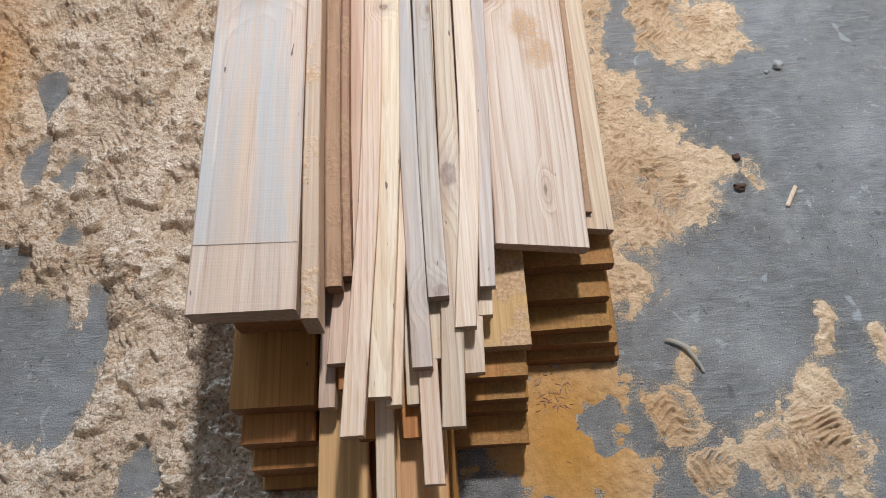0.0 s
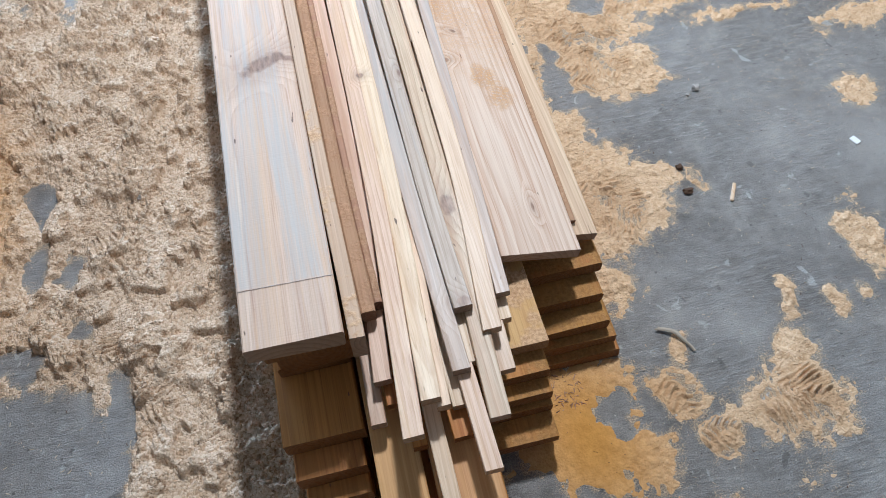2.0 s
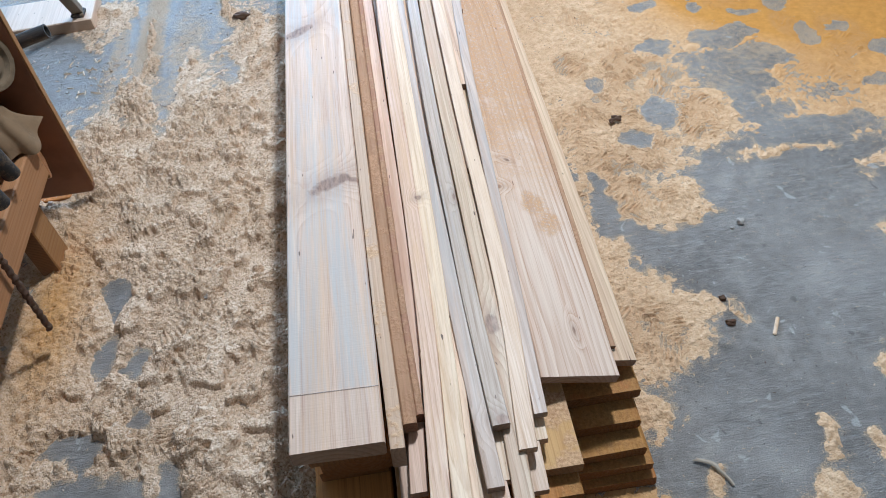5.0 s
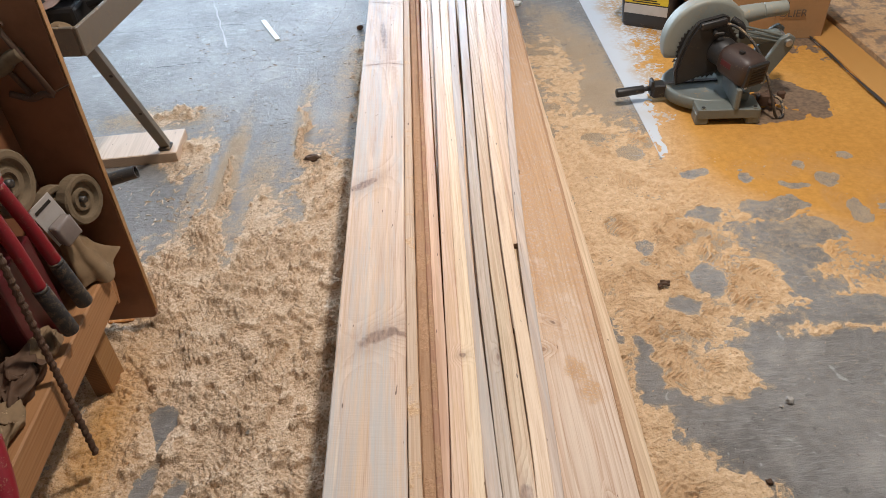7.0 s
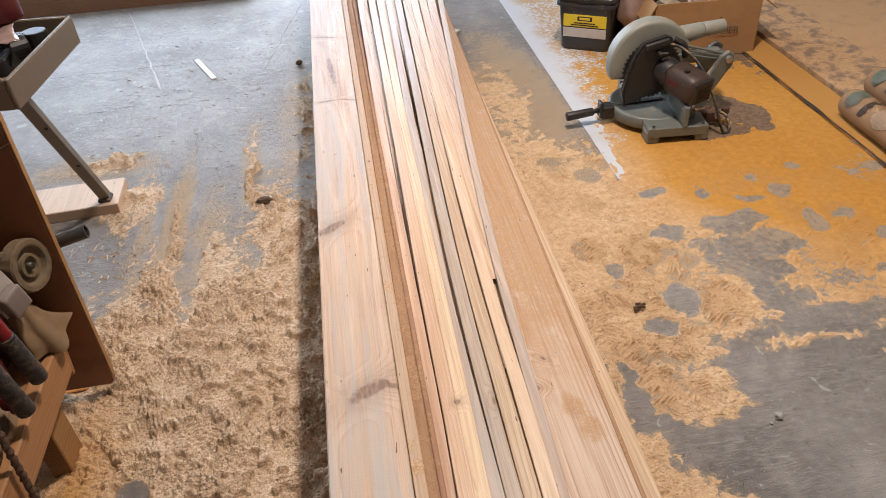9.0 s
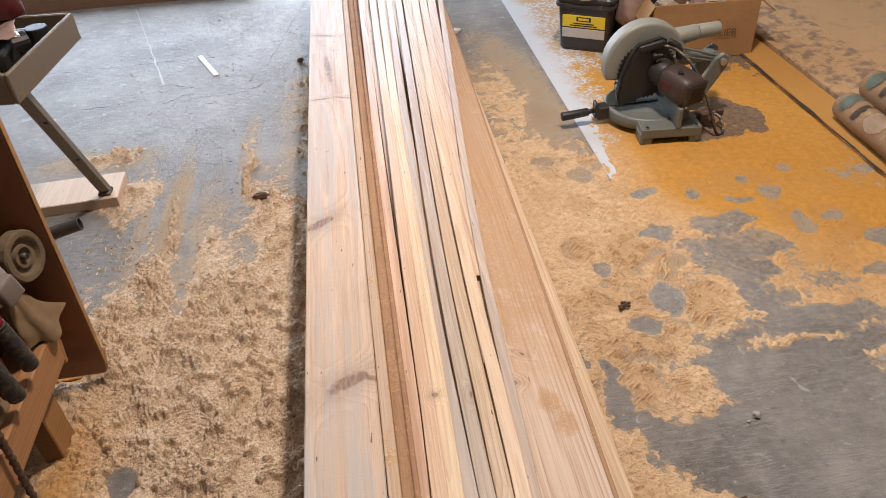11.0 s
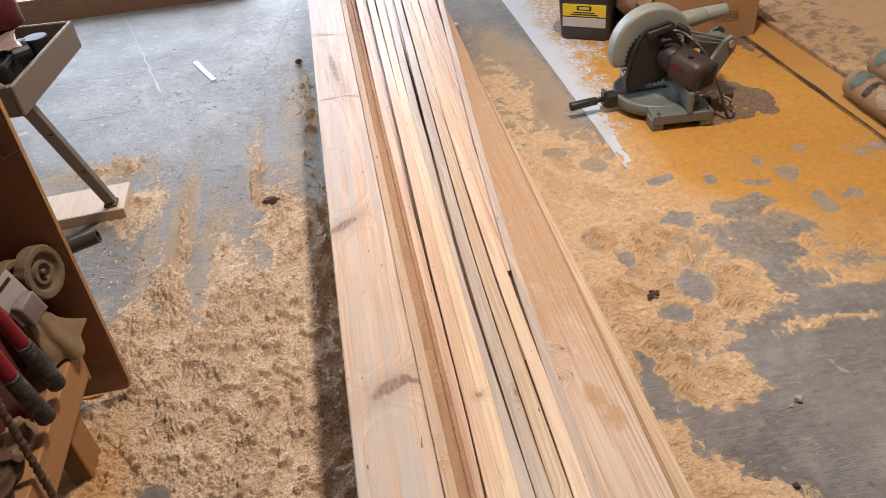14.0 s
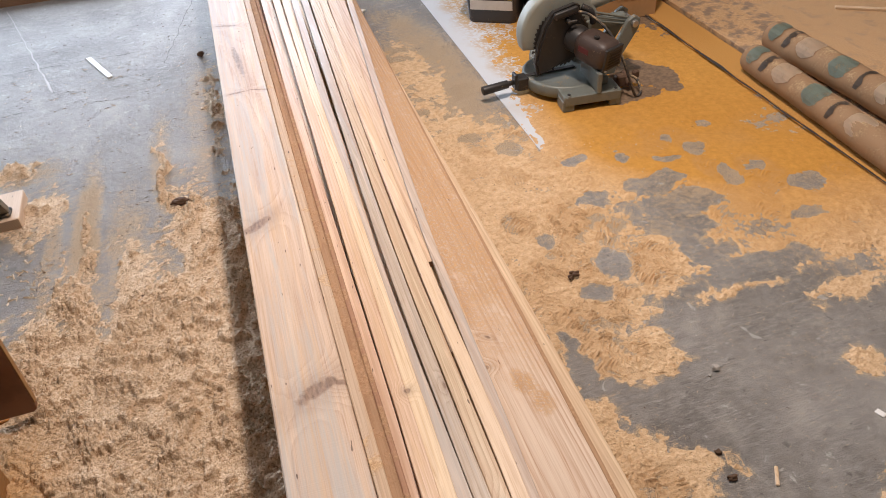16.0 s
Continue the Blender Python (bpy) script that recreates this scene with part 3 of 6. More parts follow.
def board(name, path, width, thick, mat, label, roll=0.0, bevel=0.0015, group="boards of the stack", category="board", rough_end=0.0):
    """A sawn board along y whose top centre follows the path, rolled about its length."""
    BOARD_COUNT[0] += 1
    seed = BOARD_COUNT[0] * 3.7
    y0, y1 = path[0][1], path[-1][1]
    n = max(6, int((y1 - y0) / 0.05))
    b = bevel
    w, h = width / 2, thick
    ring = [(-w, -b), (-w + b, 0), (w - b, 0), (w, -b), (w, -h + b), (w - b, -h), (-w + b, -h), (-w, -h + b)]
    c, s = math.cos(radians(roll)), math.sin(radians(roll))
    ox, oz = curve_at(path, y0)
    bm = bmesh.new()
    rows = []
    for i in range(n + 1):
        y = y0 + (y1 - y0) * i / n
        x, z = curve_at(path, y)
        row = []
        for k, (u, v) in enumerate(ring):
            j = 0.0007 * noise.noise(Vector((u * 30 + seed, y * 9, v * 30)))
            e = rough_end * noise.noise(Vector((u * 90 + seed, v * 90, 3.0))) if i == 0 else 0.0
            uu, vv = u + j, v + j
            row.append(bm.verts.new((x - ox + uu * c + vv * s, y - y0 + e, z - oz - uu * s + vv * c)))
        rows.append(row)
    for a, d in zip(rows, rows[1:]):
        for k in range(8):
            bm.faces.new((a[k], a[(k + 1) % 8], d[(k + 1) % 8], d[k]))
    bm.faces.new(rows[0][::-1])
    bm.faces.new(rows[-1])
    bmesh.ops.recalc_face_normals(bm, faces=bm.faces)
    ob = mesh_object(name, bm, mat)
    ob.location = (ox, y0, oz)
    return tagged(ob, label, category, group)


# ---------------- room ----------------
def slab(name, lo, hi, mat):
    bm = box(*[(a + b) / 2 for a, b in zip(lo, hi)], *[b - a for a, b in zip(lo, hi)], 0)
    return tagged(mesh_object(name, bm, mat), kind="structure")


# unseen room shell; pale west wall and ceiling are there to bounce fill light
X0, X1, Y0, Y1, ZC = -3.4, 3.6, -2.6, 5.6, 3.4
slab("wall_west", (X0 - 0.15, Y0, -0.1), (X0, Y1, ZC), MAT["wall_pale"])
slab("wall_east", (X1, Y0, -0.1), (X1 + 0.15, Y1, ZC), MAT["wall"])
slab("wall_south", (X0 - 0.15, Y0 - 0.15, -0.1), (X1 + 0.15, Y0, ZC), MAT["wall"])
slab("wall_north_left", (X0 - 0.15, Y1, -0.1), (-3.1, Y1 + 0.15, ZC), MAT["wall"])
slab("wall_north_right", (0.55, Y1, -0.1), (X1 + 0.15, Y1 + 0.15, ZC), MAT["wall"])
slab("wall_north_lintel", (-3.1, Y1, 2.35), (0.55, Y1 + 0.15, ZC), MAT["wall"])
slab("ceiling", (X0 - 0.15, Y0 - 0.15, ZC), (X1 + 0.15, Y1 + 0.15, ZC + 0.12), MAT["ceiling"])
slab("ground", (-40, Y1 + 0.16, -0.2), (40, 60, -0.02), MAT["stone"])

# ---------------- sawdust field ----------------
# soft ellipses: x, y, half width, half length, weight
DUST_LEFT = ((-0.62, 0.75, 0.62, 1.25, 1.5), (-0.5, 1.75, 0.22, 0.62, 1.0), (-0.95, 1.35, 0.3, 0.45, 1.1), (-0.56, 2.0, 0.15, 0.42, 0.8), (-0.75, 1.75, 0.32, 0.35, 0.75),
             (-0.64, 2.42, 0.022, 0.36, 1.0), (-0.73, 1.85, 0.07, 0.3, 0.8), (-0.885, 2.02, 0.022, 0.38, 1.0), (-0.95, 1.95, 0.018, 0.25, 0.6),
             (-1.05, 2.31, 0.12, 0.22, 0.95), (-1.27, 2.62, 0.26, 0.11, 0.8), (-0.75, 0.0, 0.5, 0.35, 1.2), (-0.42, 2.75, 0.06, 0.7, 0.62))
# thin films that only tint the floor
FILMS = ((-0.45, 2.7, 0.14, 1.0, 0.6), (-0.885, 2.1, 0.06, 0.65, 1.15), (-0.99, 2.0, 0.04, 0.5, 0.9), (-0.64, 2.5, 0.06, 0.5, 0.8), (-0.75, 2.0, 0.10, 0.5, 0.8), (0.50, 2.6, 0.24, 1.2, 1.25),
         (-0.7, 1.8, 0.45, 0.4, 0.6), (0.9, 0.9, 0.3, 0.3, 0.25), (1.35, 1.8, 0.75, 0.8, 0.75), (0.85, 1.5, 0.5, 0.4, 0.5), (-1.25, 2.6, 0.35, 0.16, 0.7))
BARE_LEFT = ((-0.835, 0.37, 0.17, 0.13, 2.6), (-0.652, 0.425, 0.026, 0.085, 2.4), (-0.84, 0.98, 0.022, 0.05, 2.0), (-0.832, 0.807, 0.024, 0.06, 2.0),
             (-0.732, 0.637, 0.024, 0.022, 2.0), (-0.539, 0.175, 0.035, 0.045, 2.0), (-0.88, 0.585, 0.06, 0.035, 1.8), (-0.77, 0.78, 0.02, 0.03, 1.2),
             (-0.60, 1.86, 0.02, 0.06, 1.0), (-1.1, 1.86, 0.13, 0.1, 1.6), (-0.81, 2.0, 0.035, 0.35, 1.2), (-0.70, 0.31, 0.05, 0.06, 1.6))
DUST_NEAR = ((0.32, 0.78, 0.11, 0.36, 1.2), (0.42, 0.68, 0.12, 0.15, 1.3), (0.30, 0.47, 0.06, 0.10, 1.1), (0.595, 0.665, 0.034, 0.055, 1.0),
             (0.52, 0.70, 0.05, 0.035, 0.9), (0.345, 0.225, 0.075, 0.055, 1.1), (0.402, 0.29, 0.026, 0.04, 0.9), (0.40, 0.125, 0.06, 0.055, 1.1),
             (0.555, 0.145, 0.115, 0.085, 1.3), (0.60, 0.24, 0.045, 0.06, 1.0), (0.638, 0.35, 0.020, 0.075, 1.0), (0.725, 0.33, 0.028, 0.055, 1.0),
             (0.18, 0.20, 0.13, 0.19, 1.15), (0.27, 0.12, 0.05, 0.08, 0.9), (0.86, 0.44, 0.05, 0.11, 1.0), (0.80, 0.33, 0.03, 0.03, 0.8),
             (1.06, 0.82, 0.06, 0.07, 0.9), (0.2, -0.1, 0.5, 0.12, 0.8))
DUST_FAR = ((0.44, 1.06, 0.16, 0.14, 1.3), (0.58, 1.03, 0.09, 0.10, 1.2), (0.50, 1.32, 0.22, 0.26, 1.4), (0.55, 1.62, 0.30, 0.26, 1.4),
            (0.77, 1.33, 0.12, 0.15, 1.3), (0.43, 2.0, 0.19, 0.55, 1.15), (0.80, 1.95, 0.35, 0.30, 1.3), (1.22, 1.72, 0.42, 0.42, 1.5),
            (1.25, 2.30, 0.50, 0.62, 1.7), (1.30, 1.24, 0.35, 0.13, 1.2), (0.92, 1.145, 0.19, 0.022, 0.8), (1.55, 1.45, 0.35, 0.5, 1.4),
            (1.05, 2.75, 0.26, 0.5, 0.9), (2.45, 1.9, 0.55, 1.3, 1.3), (0.44, 2.7, 0.17, 0.6, 0.62), (0.60, 2.2, 0.1, 0.3, 0.7), (1.2, 1.05, 0.16, 0.06, 0.8))
BARE_NEAR = ((0.652, 1.375, 0.045, 0.07, 2.6), (0.553, 1.262, 0.048, 0.035, 2.4), (0.503, 1.545, 0.022, 0.036, 2.2), (0.735, 1.68, 0.06, 0.03, 2.2),
             (0.765, 1.91, 0.04, 0.03, 2.2), (0.99, 1.55, 0.13, 0.07, 2.8), (0.87, 1.49, 0.04, 0.05, 2.0), (0.96, 1.68, 0.11, 0.05, 2.4),
             (1.226, 1.625, 0.035, 0.060, 2.2), (1.208, 1.825, 0.042, 0.038, 2.2), (1.137, 1.912, 0.024, 0.022, 2.2), (1.31, 1.957, 0.023, 0.027, 2.2),
             (1.075, 1.795, 0.04, 0.022, 2.2), (1.413, 1.51, 0.045, 0.05, 2.2), (1.33, 1.65, 0.035, 0.024, 2.0),
             (0.936, 1.874, 0.03, 0.03, 2.0), (1.29, 2.42, 0.10, 0.10, 3.0), (1.36, 2.34, 0.08, 0.09, 3.0), (1.36, 2.24, 0.05, 0.045, 3.0))
BARE_MORE = ((1.20, 2.25, 0.11, 0.06, 2.6), (0.38, 1.03, 0.035, 0.055, 2.2), (1.02, 1.205, 0.20, 0.045, 2.4), (0.965, 1.44, 0.06, 0.035, 1.8),
             (1.304, 1.37, 0.05, 0.04, 1.8), (0.39, 0.955, 0.04, 0.025, 1.8), (0.395, 1.133, 0.018, 0.035, 1.8), (0.595, 2.067, 0.035, 0.03, 1.6),
             (0.583, 2.43, 0.06, 0.06, 1.2), (0.48, 2.2, 0.04, 0.04, 1.4), (0.715, 2.3, 0.022, 0.28, 2.6), (0.235, 0.205, 0.03, 0.035, 2.2),
             (0.16, 0.06, 0.025, 0.03, 1.6), (0.62, 2.8, 0.06, 0.3, 1.0), (0.30, 0.19, 0.02, 0.03, 1.4))
# boot prints: x, y, half width, half length, turn of the ridges in degrees
TREADS = ((0.40, 0.64, 0.062, 0.085, 35), (0.345, 0.215, 0.06, 0.045, 15), (0.575, 0.14, 0.10, 0.075, 60), (0.595, 0.665, 0.03, 0.05, 5),
          (-0.70, 1.50, 0.09, 0.11, 30), (0.46, 1.64, 0.055, 0.07, 15), (0.44, 1.16, 0.09, 0.08, 8), (0.74, 1.24, 0.07, 0.08, 10),
          (0.78, 1.36, 0.05, 0.06, 65), (-0.56, 1.30, 0.09, 0.12, 5), (0.62, 1.58, 0.09, 0.06, 85), (1.08, 1.40, 0.09, 0.05, 80),
          (-0.62, 1.95, 0.07, 0.12, 20), (0.39, 0.125, 0.05, 0.045, 80), (1.32, 1.60, 0.08, 0.12, 5), (-0.80, 1.25, 0.08, 0.1, 70))
TREADS = tuple((*q, 0.016) for q in TREADS)
# many more trodden marks, one over another
SCUFF_RANDOM = random.Random(12)
SCUFFS = tuple((SCUFF_RANDOM.uniform(xa, xb), SCUFF_RANDOM.uniform(ya, yb), SCUFF_RANDOM.uniform(0.035, 0.075), SCUFF_RANDOM.uniform(0.04, 0.09), SCUFF_RANDOM.uniform(-40, 90), SCUFF_RANDOM.uniform(0.008, 0.014))
               for count, xa, xb, ya, yb in ((34, -0.92, -0.42, 0.95, 2.0), (16, -0.9, -0.45, 0.2, 0.95), (20, 0.32, 0.75, 0.95, 1.5), (26, 0.45, 1.2, 1.35, 2.0), (9, 1.1, 1.6, 1.2, 1.7), (3, 0.29, 0.4, 0.6, 0.9), (5, 0.4, 0.75, 1.9, 2.2))
               for _ in range(count))


def coverage(x, y):
    """Signed cover of sawdust: above 0 there is a layer."""
    wx = x + 0.060 * (fractal(x, y, 14, 11) - 0.5) + 0.012 * (fractal(x, y, 70, 15) - 0.5)
    wy = y + 0.065 * (fractal(x, y, 14, 12) - 0.5) + 0.012 * (fractal(x, y, 70, 16) - 0.5)
    c = np.full_like(x, -0.55)
    for bx, by, rx, ry, w in DUST_LEFT + DUST_NEAR + DUST_FAR:
        r = np.sqrt(((wx - bx) / rx) ** 2 + ((wy - by) / ry) ** 2)
        c = np.maximum(c, w * np.clip(1.25 - r, -1, 1) * np.minimum(1.0, 0.45 + 0 * r) * 2.0 - 0.45)
    for bx, by, rx, ry, w in BARE_LEFT + BARE_NEAR + BARE_MORE:
        r = np.sqrt(((wx - bx) / rx) ** 2 + ((wy - by) / ry) ** 2)
        c = np.minimum(c, np.where(r < 1.9, (r - 1.12) * w * 0.6, 9.0))
    c = c + 0.65 * (fractal(x, y, 22, 21) - 0.5) + 0.35 * (fractal(x, y, 6, 22) - 0.5) + 0.55 * (fractal(x, y, 95, 23, 2) - 0.5)
    return c


def dust_height(x, y):
    c = coverage(x, y)
    left = smooth(-0.1, -0.35, x)
    fine = smooth(0.62, 1.0, x) * smooth(1.55, 1.95, y + 0.25 * (x - 1.0)) + 0.6 * smooth(0.8, 1.25, x) * smooth(1.0, 1.5, y) + 0.25 * smooth(0.3, 0.9, x) * smooth(0.9, 1.6, y)
    fine = np.clip(fine + 0.8 * np.exp(-(((x + 0.98) / 0.10) ** 2 + ((y - 0.95) / 0.32) ** 2)) + 1.0 * np.exp(-(((x - 0.17) / 0.15) ** 2 + ((y - 0.18) / 0.22) ** 2)), 0, 1)
    thick = 0.012 * left + 0.007 * (1 - left) * (1 - 0.5 * fine)
    h = thick * np.clip(c, -0.4, 0.9) * 1.1
    lump = 1 - np.abs(2 * fractal(x, y, 55, 31, 3) - 1) * 1.6
    clods = smooth(0.55, 0.66, fractal(x, y, 100, 41, 2)) * (0.25 + 1.2 * fractal(x, y, 20, 45, 2)) + 0.5 * smooth(0.55, 0.62, fractal(x, y, 170, 47, 1))
    swell = fractal(x, y, 9, 51, 2) - 0.5
    heap = smooth(0.5, 0.68, fractal(x, y, 26, 53, 2)) - 0.3
    patch = 0.15 + 1.25 * smooth(0.38, 0.64, fractal(x, y, 8, 57, 3))
    crumbs = smooth(0.5, 0.62, fractal(x, y, 150, 48, 2)) * (0.3 + fractal(x, y, 30, 49, 2))
    holes = smooth(0.56, 0.74, fractal(x, y, 60, 50, 2))
    on = smooth(0.0, 0.35, c)
    tread, press, furrow_shade = np.zeros_like(x), np.zeros_like(x), np.zeros_like(x)
    wu, wv = 0.02 * (fractal(x, y, 24, 61, 2) - 0.5), 0.040 * (fractal(x, y, 16, 62, 2) - 0.5) + 0.003 * (fractal(x, y, 80, 63, 1) - 0.5)
    breaks = smooth(0.42, 0.52, fractal(x, y, 40, 64, 2))
    for bx, by, rx, ry, turn, tall in TREADS + SCUFFS:
        near = (np.abs(x - bx) < 1.3 * rx) & (np.abs(y - by) < 1.3 * ry)
        if not near.any():
            continue
        dx, dy = x[near] - bx, y[near] - by
        a = radians(turn)
        u = dx * math.cos(a) + dy * math.sin(a) + wu[near]
        v = -dx * math.sin(a) + dy * math.cos(a) + wv[near]
        v = v + (0.8 if turn > 30 else 0.45) * np.abs(u - 0.2 * rx)
        k = smooth(1.2, 0.75, np.sqrt((dx / rx) ** 2 + (dy / ry) ** 2)) * on[near]
        ridge = (1 - np.abs(np.sin(v * 3.1416 / 0.0145))) ** 1.25 * (0.12 + 0.88 * breaks[near] * (0.6 + 0.4 * np.sin(u * 6.283 / 0.06 + 2.0 * np.sin(v * 60))))
        made = k * (ridge * tall - 0.25 * tall) * (1 + 0.35 * left[near]) * (1 - 0.75 * fine[near])
        old = tread[near]
        tread[near] = np.where(np.abs(made) > np.abs(old) * 0.8, made, old)
        press[near] = np.maximum(press[near], k)
        # mask for painted shade: strongest in the furrows between ridges
        furrow_shade[near] = np.maximum(furrow_shade[near], (1 - 0.8 * left[near]) * k * (1 - smooth(0.0, 0.45, ridge)) * min(1.0, tall / 0.014))
    relief = (lump - 0.6) * (0.0026 - 0.0012 * left) + patch * clods * (0.0025 + 0.0045 * left) + patch * crumbs * (0.001 + 0.0042 * left) - holes * 0.0035 * left
    relief = relief * (1 - 0.85 * press) + swell * (0.004 + 0.022 * left) + heap * (0.004 + 0.016 * left)
    h = h + on * ((1 - 0.85 * fine) * relief + 0.006 * left + tread)
    h = np.where((left > 0.5) & (on > 0.2), np.maximum(h, on * (0.0025 + 0.003 * fractal(x, y, 80, 66, 2))), h)
    sheet = smooth(0.692, 0.698, x) * smooth(1.96, 2.012, y) * smooth(1.612, 1.606, x)
    h = h + 0.0045 * sheet
    return h, c, fine, furrow_shade


def sawdust_mesh(name, xa, xb, ya, yb, step, label):
    nx, ny = int((xb - xa) / step) + 1, int((yb - ya) / step) + 1
    gx, gy = np.meshgrid(np.linspace(xa, xb, nx), np.linspace(ya, yb, ny))
    h, c, fine, furrow_shade = dust_height(gx, gy)
    floor_z = np.where((gx > 0.69) & (gx < 1.608) & (gy > 2.02), 0.004, 0.0)
    z = np.where(h > floor_z, h, np.maximum(h, floor_z - 0.006))
    keep = h > floor_z - 0.0035
    quad = keep[:-1, :-1] | keep[1:, :-1] | keep[:-1, 1:] | keep[1:, 1:]
    j, i = np.nonzero(quad)
    a = j * nx + i
    faces = np.stack([a, a + 1, a + nx + 1, a + nx], 1)
    used = np.unique(faces)
    remap = np.full(nx * ny, -1)
    remap[used] = np.arange(len(used))
    faces = remap[faces].astype(np.int32)
    co = np.stack([gx.ravel()[used], gy.ravel()[used], z.ravel()[used]], 1).astype(np.float32)
    me = bpy.data.meshes.new(name)
    me.vertices.add(len(co))
    me.vertices.foreach_set("co", co.ravel())
    me.loops.add(faces.size)
    me.loops.foreach_set("vertex_index", faces.ravel())
    me.polygons.add(len(faces))
    me.polygons.foreach_set("loop_start", np.arange(0, faces.size, 4, dtype=np.int32))
    me.polygons.foreach_set("use_smooth", np.ones(len(faces), dtype=bool))
    me.update(calc_edges=True)
    at = me.attributes.new("fine", "FLOAT", "POINT")
    at.data.foreach_set("value", fine.ravel()[used].astype(np.float32))
    at = me.attributes.new("furrow_shade", "FLOAT", "POINT")
    at.data.foreach_set("value", furrow_shade.ravel()[used].astype(np.float32))
    at = me.attributes.new("clump", "FLOAT", "POINT")
    at.data.foreach_set("value", smooth(-0.05, -0.35, gx).ravel()[used].astype(np.float32))
    me.materials.append(MAT["dust"])
    return tagged(new(name, me), label, "sawdust", kind="stuff")


def floor_mesh():
    """The slab: a fine sheet where the camera looks, one face elsewhere."""
    nx, ny = 401, 461
    gx, gy = np.meshgrid(np.linspace(X0, X1, nx), np.linspace(Y0, Y1, ny))
    c = coverage(gx, gy)
    film = smooth(-0.40, 0.15, c) * 0.75 + 0.05 * smooth(3.4, 1.5, gy)
    for bx, by, rx, ry, w in FILMS:
        r = np.sqrt(((gx - bx) / rx) ** 2 + ((gy - by) / ry) ** 2)
        film = np.maximum(film, w * smooth(1.3, 0.3, r) * (0.35 + 0.9 * fractal(gx, gy, 9, 71)))
    verts = [(float(a), float(b), 0.0) for a, b in zip(gx.ravel(), gy.ravel())]
    faces = [(j * nx + i, j * nx + i + 1, (j + 1) * nx + i + 1, (j + 1) * nx + i) for j in range(ny - 1) for i in range(nx - 1)]
    me = bpy.data.meshes.new("floor")
    me.from_pydata(verts, [], faces)
    at = me.attributes.new("film", "FLOAT", "POINT")
    at.data.foreach_set("value", film.ravel().astype(np.float32))
    me.materials.append(MAT["floor"])
    return tagged(new("floor", me), "worn grey painted concrete workshop floor", "floor", kind="structure")


floor_mesh()
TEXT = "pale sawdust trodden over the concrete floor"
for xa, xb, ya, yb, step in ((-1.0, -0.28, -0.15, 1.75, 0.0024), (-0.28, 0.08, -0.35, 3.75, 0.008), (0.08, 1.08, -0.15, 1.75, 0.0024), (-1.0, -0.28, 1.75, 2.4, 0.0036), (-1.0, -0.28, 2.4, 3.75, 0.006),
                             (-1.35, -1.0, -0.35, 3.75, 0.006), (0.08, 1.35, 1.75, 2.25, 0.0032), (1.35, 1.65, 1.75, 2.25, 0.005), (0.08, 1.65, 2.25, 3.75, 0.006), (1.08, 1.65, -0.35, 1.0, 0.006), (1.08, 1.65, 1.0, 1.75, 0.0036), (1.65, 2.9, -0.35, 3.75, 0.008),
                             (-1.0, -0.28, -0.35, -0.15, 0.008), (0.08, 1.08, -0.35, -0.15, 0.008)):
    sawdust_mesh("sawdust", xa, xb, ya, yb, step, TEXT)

# ---------------- the stack of boards ----------------
FAR = 4.5
board("wide_board", [(-0.2645, 0.30, 0.381), (-0.268, 1.5, 0.374), (-0.268, 3.2, 0.366), (-0.268, FAR, 0.362)], 0.141, 0.042, MAT["wide_board"],
      "wide weathered pine board with knots and grey stain", roll=4.0, bevel=0.0025, rough_end=0.004)
kerf = box(0, 0.0965, 0.0002, 0.139, 0.0012, 0.0006, 0)
kerf.transform(pose(0, 0, 0, 0, 4.0, 0))
part("saw_kerf", kerf, MAT["strip_grey"], bpy.data.objects["wide_board"], "thin dark saw line across the board")
board("narrow_board", [(-0.1775, 0.288, 0.373), (-0.1825, 0.60, 0.371), (-0.1855, 1.3, 0.366), (-0.1858, 2.0, 0.360), (-0.1858, FAR, 0.352)], 0.0225, 0.062, MAT["base_light"],
      "narrow tan pine board on edge beside the wide board", roll=3, rough_end=0.002)
board("brown_lath", [(-0.1575, 0.352, 0.322), (-0.1620, 0.60, 0.326), (-0.1635, 1.3, 0.328), (-0.1635, 2.0, 0.328), (-0.163, FAR, 0.326)], 0.0225, 0.03, MAT["strip_brown"],
      "rough brown lath dusted with sawdust", category="lath", bevel=0.003)
board("brown_lath", [(-0.1405, 0.37, 0.312), (-0.1445, 0.60, 0.318), (-0.1460, 1.3, 0.320), (-0.1455, 2.0, 0.320), (-0.143, FAR, 0.318)], 0.0130, 0.03, MAT["strip_brown"],
      "rough brown lath dusted with sawdust", category="lath", bevel=0.003)
